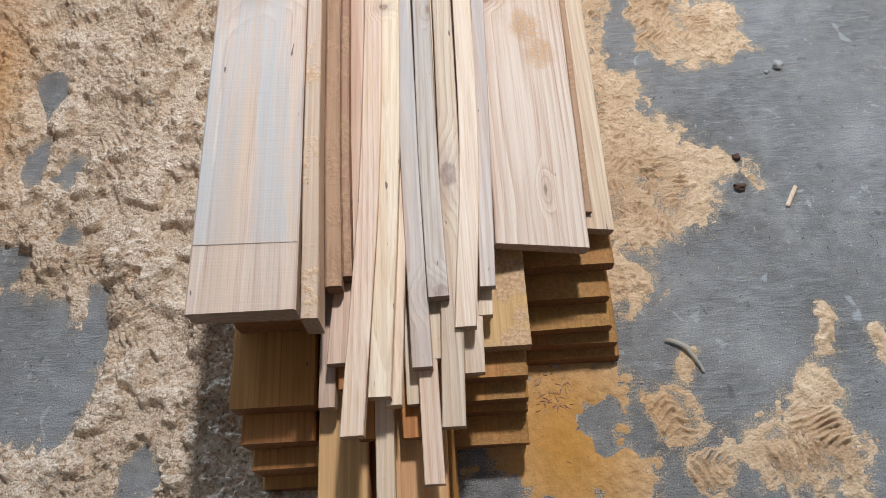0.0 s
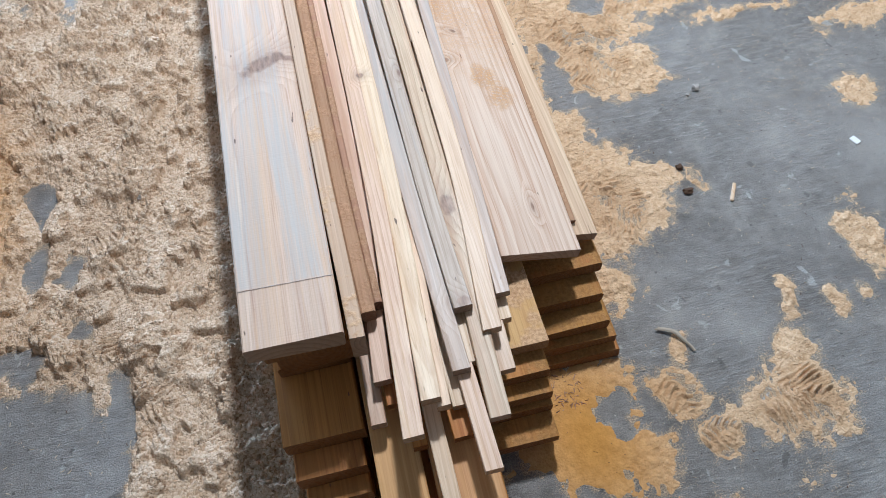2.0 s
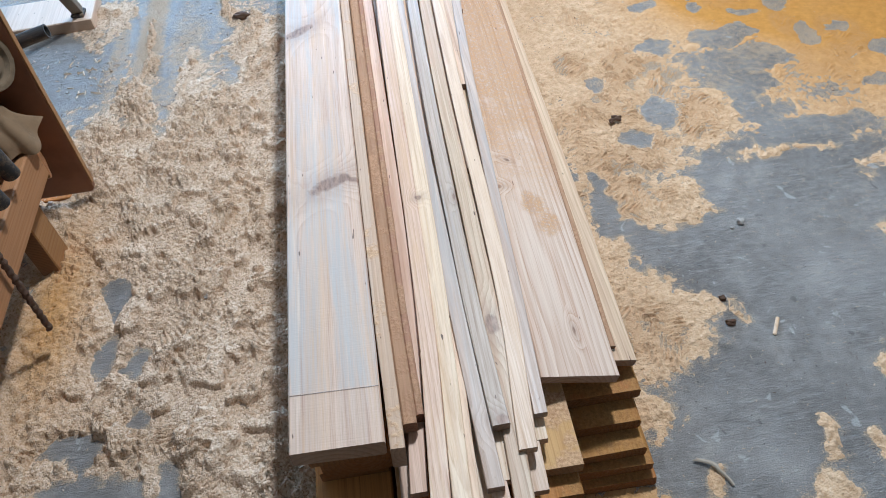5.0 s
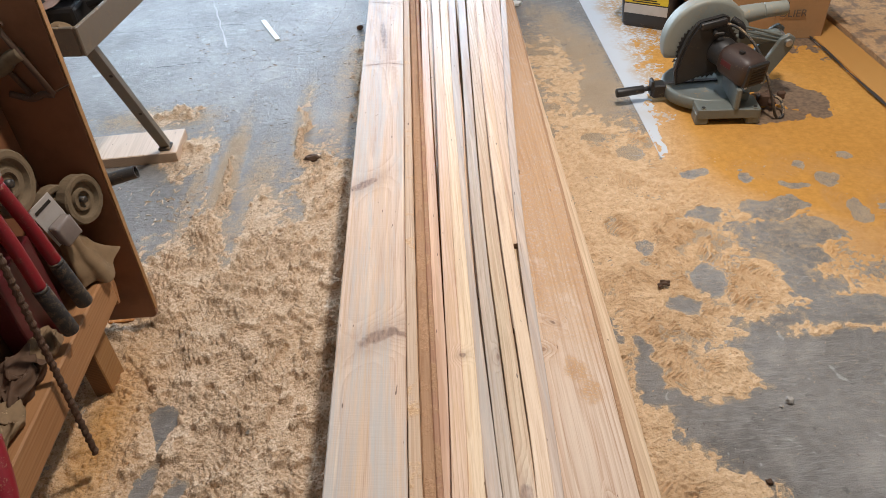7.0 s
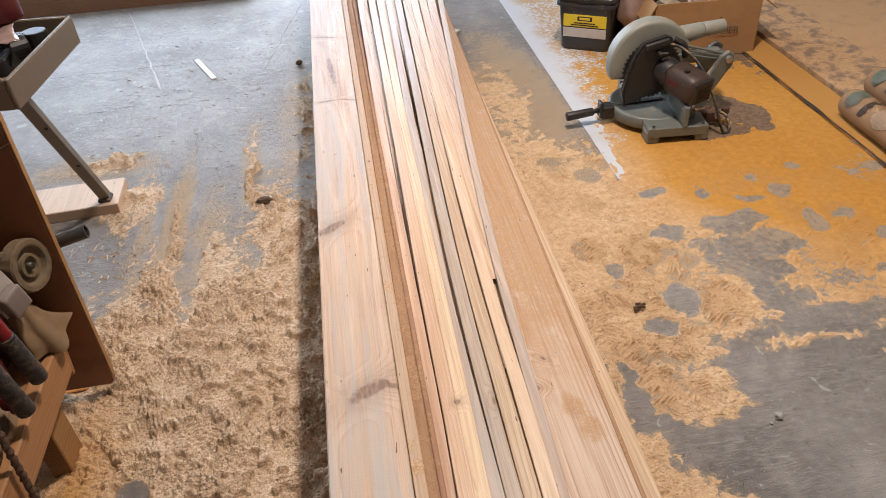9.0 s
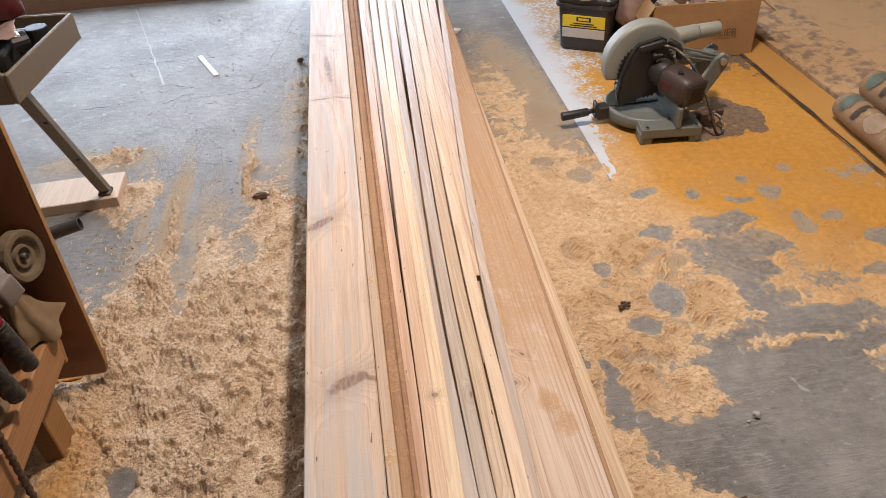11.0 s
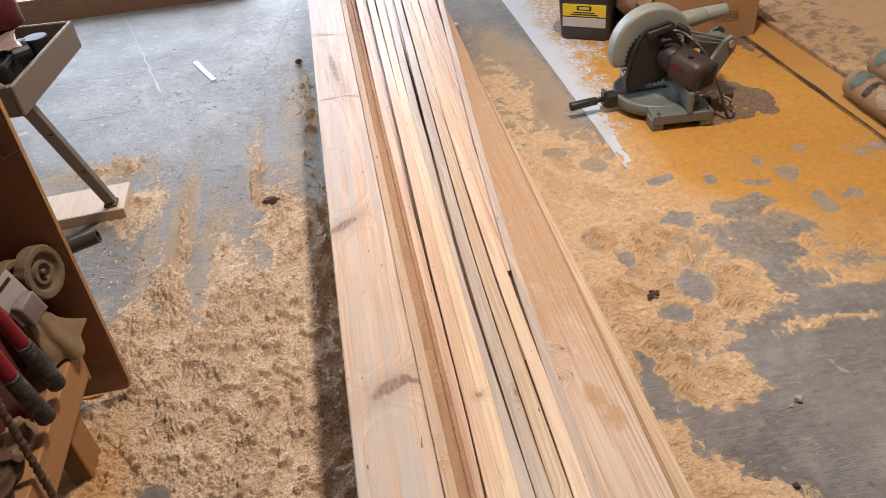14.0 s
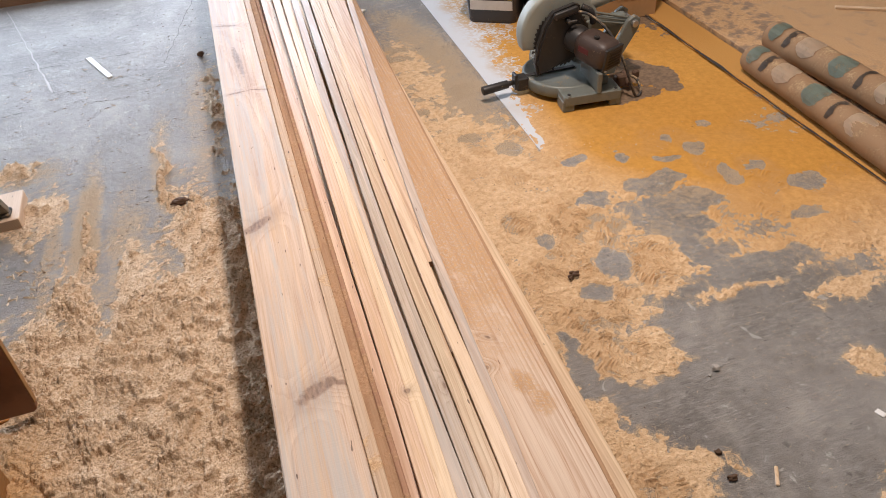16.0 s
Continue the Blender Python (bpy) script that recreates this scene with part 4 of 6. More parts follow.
STRIPS = (
    # points along the top, width, thickness, material, label
    (((-0.1585, 0.254, 0.285), (-0.135, 0.60, 0.288), (-0.130, 1.3, 0.292), (-0.127, 1.95, 0.294), (-0.112, 3.3, 0.296)), 0.024, 0.02, "strip_pink", "pinkish square-cut wooden strip in the stack"),
    (((-0.1315, 0.147, 0.323), (-0.106, 0.60, 0.306), (-0.096, 1.3, 0.296), (-0.083, 1.95, 0.295), (-0.060, 3.3, 0.296)), 0.0265, 0.02, "strip_cream", "cream wooden strip lying proud of the rest"),
    (((-0.0965, 0.195, 0.320), (-0.077, 0.60, 0.302), (-0.066, 1.3, 0.295), (-0.055, 1.95, 0.294), (-0.022, 3.3, 0.296)), 0.026, 0.02, "strip_cream", "pale cream wooden strip on the stack"),
    (((-0.0415, 0.239, 0.292), (-0.049, 0.60, 0.293), (-0.051, 1.3, 0.290), (-0.030, 1.95, 0.290), (0.018, 3.3, 0.296)), 0.0245, 0.02, "strip_grey", "grey-brown wooden strip on the stack"),
    (((-0.0145, 0.334, 0.303), (-0.020, 0.60, 0.297), (-0.014, 1.3, 0.292), (0.008, 1.95, 0.292), (0.060, 3.3, 0.297)), 0.026, 0.019, "strip_grey", "greyish wooden strip with a broken dark end"),
    (((-0.004, 0.160, 0.281), (0.012, 0.60, 0.287), (0.020, 1.3, 0.288), (0.042, 1.95, 0.290), (0.098, 3.3, 0.295)), 0.028, 0.019, "strip_pink", "wooden strip with a large round dark knot"),
    (((0.020, 0.292, 0.292), (0.044, 0.60, 0.291), (0.055, 1.3, 0.291), (0.078, 1.95, 0.292), (0.135, 3.3, 0.296)), 0.0265, 0.018, "strip_cream", "pale two-toned wooden strip on the stack"),
    (((0.0545, 0.354, 0.281), (0.066, 0.60, 0.283), (0.094, 1.3, 0.290), (0.141, 1.95, 0.293), (0.258, 3.3, 0.298)), 0.020, 0.017, "strip_grey", "thin wooden strip lying askew across the wide plank"),
    (((-0.178, 0.203, 0.250), (-0.170, 0.60, 0.262), (-0.168, 1.5, 0.262), (-0.165, 3.3, 0.262)), 0.021, 0.02, "strip_pink", "pinkish wooden strip under the others"),
    (((-0.080, 0.188, 0.300), (-0.062, 0.60, 0.284), (-0.048, 1.5, 0.280), (0.0, 3.3, 0.278)), 0.018, 0.02, "strip_cream", "thin cream wooden strip on the stack"),
    (((-0.022, 0.255, 0.274), (-0.015, 0.60, 0.272), (0.0, 1.5, 0.272), (0.04, 3.3, 0.276)), 0.018, 0.018, "strip_cream", "yellowish wooden strip under the others"),
    (((0.0285, 0.238, 0.252), (0.038, 0.60, 0.262), (0.05, 1.5, 0.268), (0.10, 3.3, 0.272)), 0.025, 0.018, "strip_cream", "yellowish wooden strip under the others"),
    (((-0.0325, 0.090, 0.276), (-0.040, 0.60, 0.268), (-0.03, 1.5, 0.266), (0.0, 3.3, 0.27)), 0.0235, 0.018, "strip_cream", "long cream wooden strip reaching out in front"),
    (((-0.0545, 0.197, 0.262), (-0.06, 0.60, 0.262), (-0.07, 1.5, 0.264), (-0.05, 3.3, 0.266)), 0.021, 0.017, "strip_cream", "short yellowish wooden strip under the others"),
    (((-0.059, 0.157, 0.240), (-0.07, 0.60, 0.243), (-0.075, 1.5, 0.245), (-0.06, 3.3, 0.246)), 0.028, 0.018, "stack", "square wooden batten under the strips"),
    (((0.0495, 0.320, 0.256), (0.06, 0.60, 0.262), (0.085, 1.5, 0.266), (0.15, 3.3, 0.27)), 0.018, 0.017, "strip_cream", "yellowish wooden strip under the others"),
    (((-0.098, 0.064, 0.250), (-0.100, 0.60, 0.262), (-0.10, 1.5, 0.262), (-0.09, 3.3, 0.262)), 0.022, 0.02, "strip_cream", "long pale wooden strip reaching out in front"),
    (((-0.125, 0.16, 0.236), (-0.125, 0.60, 0.24), (-0.12, 1.5, 0.243), (-0.11, 3.3, 0.246)), 0.02, 0.02, "stack", "square wooden batten under the strips"),
    (((-0.150, 0.225, 0.258), (-0.148, 0.60, 0.262), (-0.14, 1.5, 0.262), (-0.13, 3.3, 0.262)), 0.018, 0.02, "stack", "square wooden batten under the strips"),
    (((0.044, 0.95, 0.286), (0.050, 1.3, 0.289), (0.070, 1.95, 0.290), (0.12, 3.3, 0.29)), 0.018, 0.018, "strip_pink", "thin pinkish wooden strip on the stack"),
    (((0.085, 1.25, 0.282), (0.105, 1.95, 0.284), (0.175, 3.3, 0.288)), 0.030, 0.018, "strip_pink", "wooden strip beginning part way along the stack"),
    (((0.11, 1.6, 0.272), (0.125, 1.95, 0.276), (0.215, 3.3, 0.284)), 0.034, 0.018, "strip_pink", "wooden strip beginning part way along the stack"),
)
for pts, w, th, m, text in STRIPS:
    a, b = pts[-2], pts[-1]
    k = (FAR - 0.1 - b[1]) / (b[1] - a[1])
    pts = list(pts) + [(b[0] + (b[0] - a[0]) * k, FAR - 0.1, b[2])]
    board("wood_strip", pts, w * 1.13, th, MAT[m], text, bevel=0.0012, group="loose strips on the stack", category="wood strip", rough_end=0.001)

board("fir_board", [(0.1435, 0.425, 0.252), (0.158, 1.0, 0.248), (0.178, 1.9, 0.246), (0.216, 3.3, 0.240), (0.24, FAR, 0.238)], 0.148, 0.021, MAT["right_board"],
      "wide pinkish fir board with wavy grain and a knot", roll=15.0, rough_end=0.002)
board("edge_board", [(0.225, 0.466, 0.214), (0.236, 1.0, 0.212), (0.242, 1.9, 0.200), (0.25, 3.3, 0.190), (0.25, FAR, 0.19)], 0.078, 0.019, MAT["strip_pink"],
      "narrow board with a barky dusty edge", roll=14.0)
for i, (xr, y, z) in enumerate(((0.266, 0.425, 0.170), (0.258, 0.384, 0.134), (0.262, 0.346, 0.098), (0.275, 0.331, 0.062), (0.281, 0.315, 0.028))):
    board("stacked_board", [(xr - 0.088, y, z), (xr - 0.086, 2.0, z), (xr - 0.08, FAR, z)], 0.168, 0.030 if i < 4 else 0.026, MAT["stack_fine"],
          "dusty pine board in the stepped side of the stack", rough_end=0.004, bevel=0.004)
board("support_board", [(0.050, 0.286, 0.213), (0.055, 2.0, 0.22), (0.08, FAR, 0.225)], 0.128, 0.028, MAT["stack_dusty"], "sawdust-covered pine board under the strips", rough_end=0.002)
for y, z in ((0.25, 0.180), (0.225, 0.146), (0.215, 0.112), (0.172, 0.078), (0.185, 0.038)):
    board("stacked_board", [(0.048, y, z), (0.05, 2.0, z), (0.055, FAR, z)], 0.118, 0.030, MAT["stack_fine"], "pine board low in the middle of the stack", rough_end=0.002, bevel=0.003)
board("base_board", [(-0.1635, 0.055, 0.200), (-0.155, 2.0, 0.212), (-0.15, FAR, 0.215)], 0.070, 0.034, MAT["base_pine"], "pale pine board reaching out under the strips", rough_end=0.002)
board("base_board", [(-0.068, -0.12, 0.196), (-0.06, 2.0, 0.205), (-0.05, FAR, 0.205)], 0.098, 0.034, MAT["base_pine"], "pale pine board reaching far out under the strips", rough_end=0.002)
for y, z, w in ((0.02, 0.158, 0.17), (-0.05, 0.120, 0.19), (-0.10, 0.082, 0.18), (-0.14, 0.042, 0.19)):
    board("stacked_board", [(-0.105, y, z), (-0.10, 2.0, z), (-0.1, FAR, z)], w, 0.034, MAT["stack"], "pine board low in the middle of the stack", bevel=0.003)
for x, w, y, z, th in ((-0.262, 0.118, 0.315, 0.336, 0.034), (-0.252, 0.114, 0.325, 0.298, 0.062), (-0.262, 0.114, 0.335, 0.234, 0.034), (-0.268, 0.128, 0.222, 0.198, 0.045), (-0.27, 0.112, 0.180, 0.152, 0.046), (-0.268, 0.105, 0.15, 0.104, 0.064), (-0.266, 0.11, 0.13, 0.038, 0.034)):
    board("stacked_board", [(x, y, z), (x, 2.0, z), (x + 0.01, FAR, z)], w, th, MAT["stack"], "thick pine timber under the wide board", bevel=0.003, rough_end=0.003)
board("bark_edge", [(0.2235, 0.49, 0.2255), (0.236, 1.0, 0.221), (0.255, 1.9, 0.214), (0.29, 3.3, 0.205), (0.31, FAR, 0.2)], 0.011, 0.01, MAT["strip_brown"],
      "rough strip of bark and dust along the board's edge", roll=14.0, category="bark")

# ---------------- floor sheet, planks and timbers ----------------
def flat(name, lo, hi, mat, label, category, yaw=0.0, bevel=0.002, group=""):
    c = [(a + b) / 2 for a, b in zip(lo, hi)]
    bm = box(0, 0, (hi[2] - lo[2]) / 2, hi[0] - lo[0], hi[1] - lo[1], hi[2] - lo[2], bevel)
    ob = mesh_object(name, bm, mat)
    ob.matrix_world = pose(c[0], c[1], lo[2], 0, 0, yaw)
    return tagged(ob, label, category, group)


flat("hardboard_sheet", (0.692, 2.02, 0.0), (1.608, 4.4, 0.004), MAT["melamine"], "thin white hardboard sheet lying under the mitre saw", "sheet", bevel=0.0008)
flat("floor_plank", (1.627, 0.9, 0.0), (1.768, 3.3, 0.012), MAT["plank_orange"], "plank under orange sawdust lying flat along the sheet", "plank", 0.15, group="planks along the sheet")
flat("floor_plank", (1.778, 0.7, 0.0), (2.10, 4.2, 0.026), MAT["plank_dark"], "wide old brown plank with a worn dark edge", "plank", 0.2, group="planks along the sheet")
flat("plywood_sheet", (2.12, 0.6, 0.0), (3.2, 4.3, 0.012), MAT["ply"], "dusty plywood sheet lying on the floor", "sheet", 0.5)
flat("white_batten", (2.38, 2.49, 0.012), (2.72, 2.512, 0.024), MAT["strip_cream"], "thin pale batten lying on the plywood", "batten", -34)
board("floor_timber", [(-1.5, 0, 0.0), (-1.5, 1.9, 0.0)], 0.09, 0.14, MAT["strip_brown"], "long brown timber on edge at the back of the floor", group="timbers", category="timber").matrix_world = pose(-0.72, 4.60, 0.14, 0, 0, 88)
flat("foot_block", (-1.62, 2.235, 0.0), (-1.098, 2.42, 0.042), MAT["scrap"], "pale pine offcut under the stand's foot", "wood block", 2.5, 0.003)
flat("white_offcut", (-0.928, 3.335, 0.0), (-0.903, 3.625, 0.008), MAT["white"], "thin white plastic offcut lying on the concrete", "offcut", 23)
flat("thin_stick", (-1.10, 1.362, 0.0), (-0.965, 1.378, 0.012), MAT["stack"], "short thin pale stick beside the tool rack", "stick", 3)
flat("wood_stick", (0.645, 0.585, 0.0), (0.653, 0.635, 0.006), MAT["strip_cream"], "short pale splinter lying on the concrete", "splinter", -32)
flat("white_chip", (0.963, 0.661, 0.0), (0.979, 0.683, 0.003), MAT["white"], "small white chip on bare concrete", "chip", 20)


def floor_joint(name, ax, ay, bx, by, w, z=0.0015):
    d = Vector((bx - ax, by - ay, 0))
    bm = bmesh.new()
    n = 40
    side = Vector((-d.y, d.x, 0)).normalized()
    prev = None
    for i in range(n + 1):
        c = Vector((ax, ay, z)) + d * i / n + side * 0.012 * noise.noise(Vector((i * 0.35, ax, ay)))
        k = w * (0.35 + 0.65 * abs(noise.noise(Vector((i * 0.9, ay, 3.0)))) * 2)
        row = [bm.verts.new(c - side * k), bm.verts.new(c + side * k)]
        if prev:
            bm.faces.new((prev[0], prev[1], row[1], row[0]))
        prev = row
    bmesh.ops.recalc_face_normals(bm, faces=bm.faces)
    tagged(mesh_object(name, bm, MAT["dark_line"]), "thin dark crack in the concrete", "crack", kind="structure")


floor_joint("crack", 1.613, 3.1, 1.620, 0.95, 0.0085, 0.0125)
floor_joint("crack", -1.80, 3.60, -0.75, 3.59, 0.0018)
floor_joint("crack", -1.45, 3.12, -1.20, 3.15, 0.003)
floor_joint("crack", -0.62, 3.4, -0.44, 4.3, 0.0013)
bm = bmesh.new()
prev = None
for i in range(31):
    y = 3.30 + i * 0.04
    x = -1.105 - 0.012 * i + 0.008 * noise.noise(Vector((i * 0.5, 1, 2)))
    w = 0.009 * (0.5 + 0.6 * abs(noise.noise(Vector((i * 0.8, 5, 2))))) * max(0.25, 1 - i / 24)
    row = [bm.verts.new((x - w, y, 0.002)), bm.verts.new((x + w, y, 0.002))]
    if prev:
        bm.faces.new((prev[0], prev[1], row[1], row[0]))
    prev = row
tagged(mesh_object("glue_streak", bm, MAT["streak"]), "pale dried streak on the concrete", "stain", kind="structure")


# ---------------- small things on the floor ----------------
def lump_of(name, x, y, z, r, mat, label, category, squash=(1, 1, 0.7), seed=1.0):
    bm = bmesh.new()
    bmesh.ops.create_icosphere(bm, subdivisions=4 if r > 0.03 else 3, radius=r)
    crumple(bm, r * 0.55, 1.5 / r, seed)
    bmesh.ops.scale(bm, vec=squash, verts=bm.verts)
    ob = mesh_object(name, bm, mat, smooth_shade=True)
    ob.location = (x, y, z + r * squash[2] * 0.8)
    return tagged(ob, label, category)


lump_of("wood_knot", 0.557, 0.636, 0.0, 0.009, MAT["twig"], "small dark brown knot fallen out of a board", "knot", (1.2, 0.8, 0.7), 4.0)
lump_of("pebble", 0.697, 0.915, 0.0, 0.009, MAT["stone"], "small grey pebble on bare concrete", "pebble", (1, 1, 0.8), 2.0)
lump_of("pebble", 0.672, 0.902, 0.0, 0.004, MAT["stone"], "tiny grey pebble on bare concrete", "pebble", (1, 1, 0.8), 7.0)
lump_of("pebble", 0.566, 0.703, 0.0, 0.007, MAT["twig"], "tiny brown chip on sawdust", "pebble", (1, 1, 0.8), 9.0)
lump_of("wood_chip", -0.572, 2.175, 0.008, 0.018, MAT["twig"], "dark brown chunk of bark on sawdust", "bark", (1.6, 0.8, 0.6), 5.0)
lump_of("wood_chip", -0.45, 3.40, 0.004, 0.016, MAT["twig"], "dark brown chunk of bark on sawdust", "bark", (1, 1, 0.7), 6.0)
lump_of("paper_scrap", 0.359, 3.57, 0.0, 0.025, MAT["white"], "crumpled white paper scrap", "paper", (1.2, 0.8, 0.5), 3.0)
lump_of("dust_clump", -0.613, 0.937, 0.008, 0.008, MAT["stone"], "pale clump of dust on sawdust", "clump", (1, 1, 0.8), 8.0)
for pts in (((0.497, 1.338, 0.012), (0.515, 1.350, 0.016), (0.532, 1.356, 0.014)), ((0.495, 1.347, 0.012), (0.512, 1.345, 0.018), (0.528, 1.342, 0.014)), ((0.507, 1.363, 0.012), (0.520, 1.357, 0.016))):
    tagged(mesh_object("bark_curl", bend_tube(pts, 0.0042, 6, 4), MAT["twig"]), "dark curled piece of bark on sawdust", "bark")
bm = bend_tube(((0.383, 0.345, 0.006), (0.395, 0.325, 0.01), (0.412, 0.30, 0.006), (0.418, 0.285, 0.004)), 0.003, 6, 4)
for v in bm.verts:
    k = 1 + 2.6 * max(0.0, (v.co.y - 0.318) / 0.03)
    v.co.x = 0.39 + (v.co.x - 0.39) * k if v.co.y > 0.318 else v.co.x
tagged(mesh_object("plastic_tail", bm, MAT["rag"]), "small grey torn plastic strip", "scrap")


def chip_scatter(name, count, region, size, mat, label, seed):
    """Loose splinters and crumbs, each a small bevel-less sliver, in one mesh."""
    rnd = random.Random(seed)
    bm = bmesh.new()
    for _ in range(count):
        x, y = rnd.uniform(region[0], region[1]), rnd.uniform(region[2], region[3])
        l, w, h = size * rnd.uniform(0.5, 2.0), size * rnd.uniform(0.15, 0.45), size * rnd.uniform(0.1, 0.25)
        hh, _, _, _ = dust_height(np.array([x]), np.array([y]))
        a = rnd.uniform(0, 6.28)
        m = Matrix.Translation((x, y, max(0.0, float(hh[0])) + h * 0.5)) @ Euler((rnd.uniform(-0.3, 0.3), rnd.uniform(-0.3, 0.3), a)).to_matrix().to_4x4()
        v = [bm.verts.new(m @ Vector(p)) for p in ((-l / 2, -w / 2, -h / 2), (l / 2, -w / 3, -h / 2), (l / 2.4, w / 2, -h / 2), (-l / 2.2, w / 3, -h / 2), (-l / 3, -w / 4, h / 2), (l / 3, 0, h / 2))]
        for f in ((0, 1, 5, 4), (1, 2, 5), (2, 3, 4, 5), (3, 0, 4), (0, 3, 2, 1)):
            bm.faces.new([v[i] for i in f])
    tagged(mesh_object(name, bm, mat), label, "wood chips", kind="stuff")


chip_scatter("chips", 420, (-1.3, -0.42, 1.5, 3.6), 0.011, MAT["scrap"], "pale splinters strewn over the concrete", 3)
chip_scatter("dark_chips", 340, (-1.3, -0.42, 1.7, 4.2), 0.009, MAT["twig"], "dark bark crumbs strewn over the concrete", 4)
chip_scatter("crumbs", 420, (-0.95, -0.38, -0.1, 1.7), 0.006, MAT["scrap"], "pale wood crumbs on the sawdust", 5)
chip_scatter("crumbs_right", 620, (0.3, 1.3, -0.1, 2.0), 0.0055, MAT["scrap"], "pale wood crumbs on the floor", 6)
chip_scatter("dark_crumbs", 320, (-0.9, 1.4, -0.1, 2.0), 0.005, MAT["twig"], "dark crumbs on the floor", 7)
chip_scatter("shavings", 40, (-1.16, -0.98, 1.84, 2.05), 0.018, MAT["scrap"], "curled pale shavings beside the stand", 8)
chip_scatter("front_litter", 60, (0.13, 0.19, 0.235, 0.32), 0.008, MAT["strip_brown"], "brown splinters at the foot of the stack", 9)


# ---------------- mitre saw ----------------
def mitre_saw():
    saw = thing("mitre_saw", pose(0.978, 2.445, 0.004) @ Matrix.Scale(1.10, 4), "dusty grey mitre saw with black handle standing on the white sheet", "mitre saw")
    base = pose(0, 0, 0, 0, 0, -6)
    g = MAT["saw_grey"]
    # base casting: two feet bridges and a deck
    pieces = [box(0.035, s * 0.165, 0.048, 0.21, 0.10, 0.024, 0.005, None, 2) for s in (-1, 1)]
    for s in (-1, 1):
        for u in (-1, 1):
            pieces.append(box(0.035 + u * 0.085, s * 0.178, 0.022, 0.044, 0.07, 0.044, 0.005))
            pieces.append(cyl((0.035 + u * 0.085, s * 0.205, 0.03), (0.035 + u * 0.085, s * 0.205, 0.064), 0.010, None, 12, 0.001))
        pieces.append(box(0.035, s * 0.209, 0.043, 0.20, 0.014, 0.036, 0.003))
        pieces.append(box(0.125, s * 0.16, 0.034, 0.016, 0.11, 0.05, 0.003))
    pieces.append(box(0.05, 0, 0.030, 0.15, 0.30, 0.02, 0.004))
    bm = join(*pieces)
    bm.transform(base)
    b = part("base", bm, g, saw)
    for s in (-1, 1):
        for u in (-1, 1):
            bm = cyl((0.035 + u * 0.085, s * 0.205, 0.062), (0.035 + u * 0.085, s * 0.205, 0.0665), 0.006, None, 10)
            bm.transform(base)
            part("bolt_hole", bm, MAT["saw_black"], b, "dark bolt hole")
    # turntable with its rim
    bm = lathe([(0.150, 0.020), (0.155, 0.026), (0.155, 0.056), (0.150, 0.062), (0.142, 0.0635), (0.138, 0.061), (0.0, 0.061)][::1], 48)
    part("turntable", bm, g, saw, "round grey turntable", True)
    bm = box(-0.06, 0.0, 0.0645, 0.20, 0.018, 0.004, 0.001)
    part("kerf_plate", bm, MAT["dark_steel"], saw)
    # front bracket and lock handle
    bm = join(box(-0.172, -0.005, 0.045, 0.046, 0.048, 0.05, 0.005), box(-0.196, -0.005, 0.055, 0.012, 0.036, 0.06, 0.003), cyl((-0.186, -0.03, 0.05), (-0.186, 0.022, 0.05), 0.006))
    lock = part("lock_bracket", bm, MAT["saw_black"], saw)
    bm = join(cyl((-0.20, -0.008, 0.052), (-0.235, -0.01, 0.050), 0.009, None, 12), cyl((-0.225, -0.01, 0.051), (-0.325, -0.016, 0.046), 0.015, 0.0165, 18, 0.003))
    part("grip", bm, MAT["saw_black"], lock, "black ribbed lock grip", True)
    # fence
    for s in (-1, 1):
        bm = join(box(0.055, s * 0.13, 0.098, 0.018, 0.18, 0.075, 0.004), box(0.085, s * 0.15, 0.075, 0.05, 0.02, 0.03, 0.004))
        bm.transform(base)
        part("fence", bm, g, saw)
    # rear pivot: two cheeks and a bolt, with a spring pair along the arm
    cheek = [(0.11, 0.03), (0.18, 0.03), (0.20, 0.09), (0.262, 0.19), (0.265, 0.225), (0.242, 0.24), (0.215, 0.225), (0.17, 0.14), (0.12, 0.08)]
    for y in (-0.055, 0.035):
        bm = extrude_outline(cheek, 0.018)
        bmesh.ops.bevel(bm, geom=list(bm.edges), offset=0.003, segments=1, affect="EDGES")
        bmesh.ops.translate(bm, vec=(0, y, 0), verts=bm.verts)
        part("pivot_cheek", bm, g, saw)
    part("pivot_bolt", cyl((0.240, -0.066, 0.212), (0.240, 0.065, 0.212), 0.013, None, 14, 0.002), MAT["steel"], saw, "steel pivot bolt", True)
    for z in (0.0, 0.016, 0.032):
        part("return_rod", cyl((0.08, -0.035, 0.242 + z), (0.225, -0.035, 0.206 + z * 0.7), 0.0045, None, 10), MAT["saw_grey"], saw)
    bm = box(0.14, 0.0, 0.215, 0.18, 0.04, 0.04, 0.008, None, 2)
    part("arm", bm, g, saw)
    # upper blade guard: thick half disc, rounded edge, with a chute
    cx, cz, R = -0.025, 0.215, 0.148
    arc = []
    for i in range(29):
        a = radians(-22 + 222 * i / 28)
        arc.append((cx + R * math.cos(a), cz + R * math.sin(a)))
    inner = [(cx - 0.10, cz - 0.055), (cx + 0.02, cz - 0.03), (cx + 0.10, cz - 0.055)]
    bm = extrude_outline(arc + inner, 0.062)
    bmesh.ops.bevel(bm, geom=[e for e in bm.edges if abs(e.verts[0].co.y - e.verts[1].co.y) < 1e-6], offset=0.014, segments=3, affect="EDGES", profile=0.6)
    bmesh.ops.translate(bm, vec=(0, -0.012, 0), verts=bm.verts)
    guard = part("blade_guard", bm, MAT["saw_guard"], saw, "dust-coated grey upper guard", True)
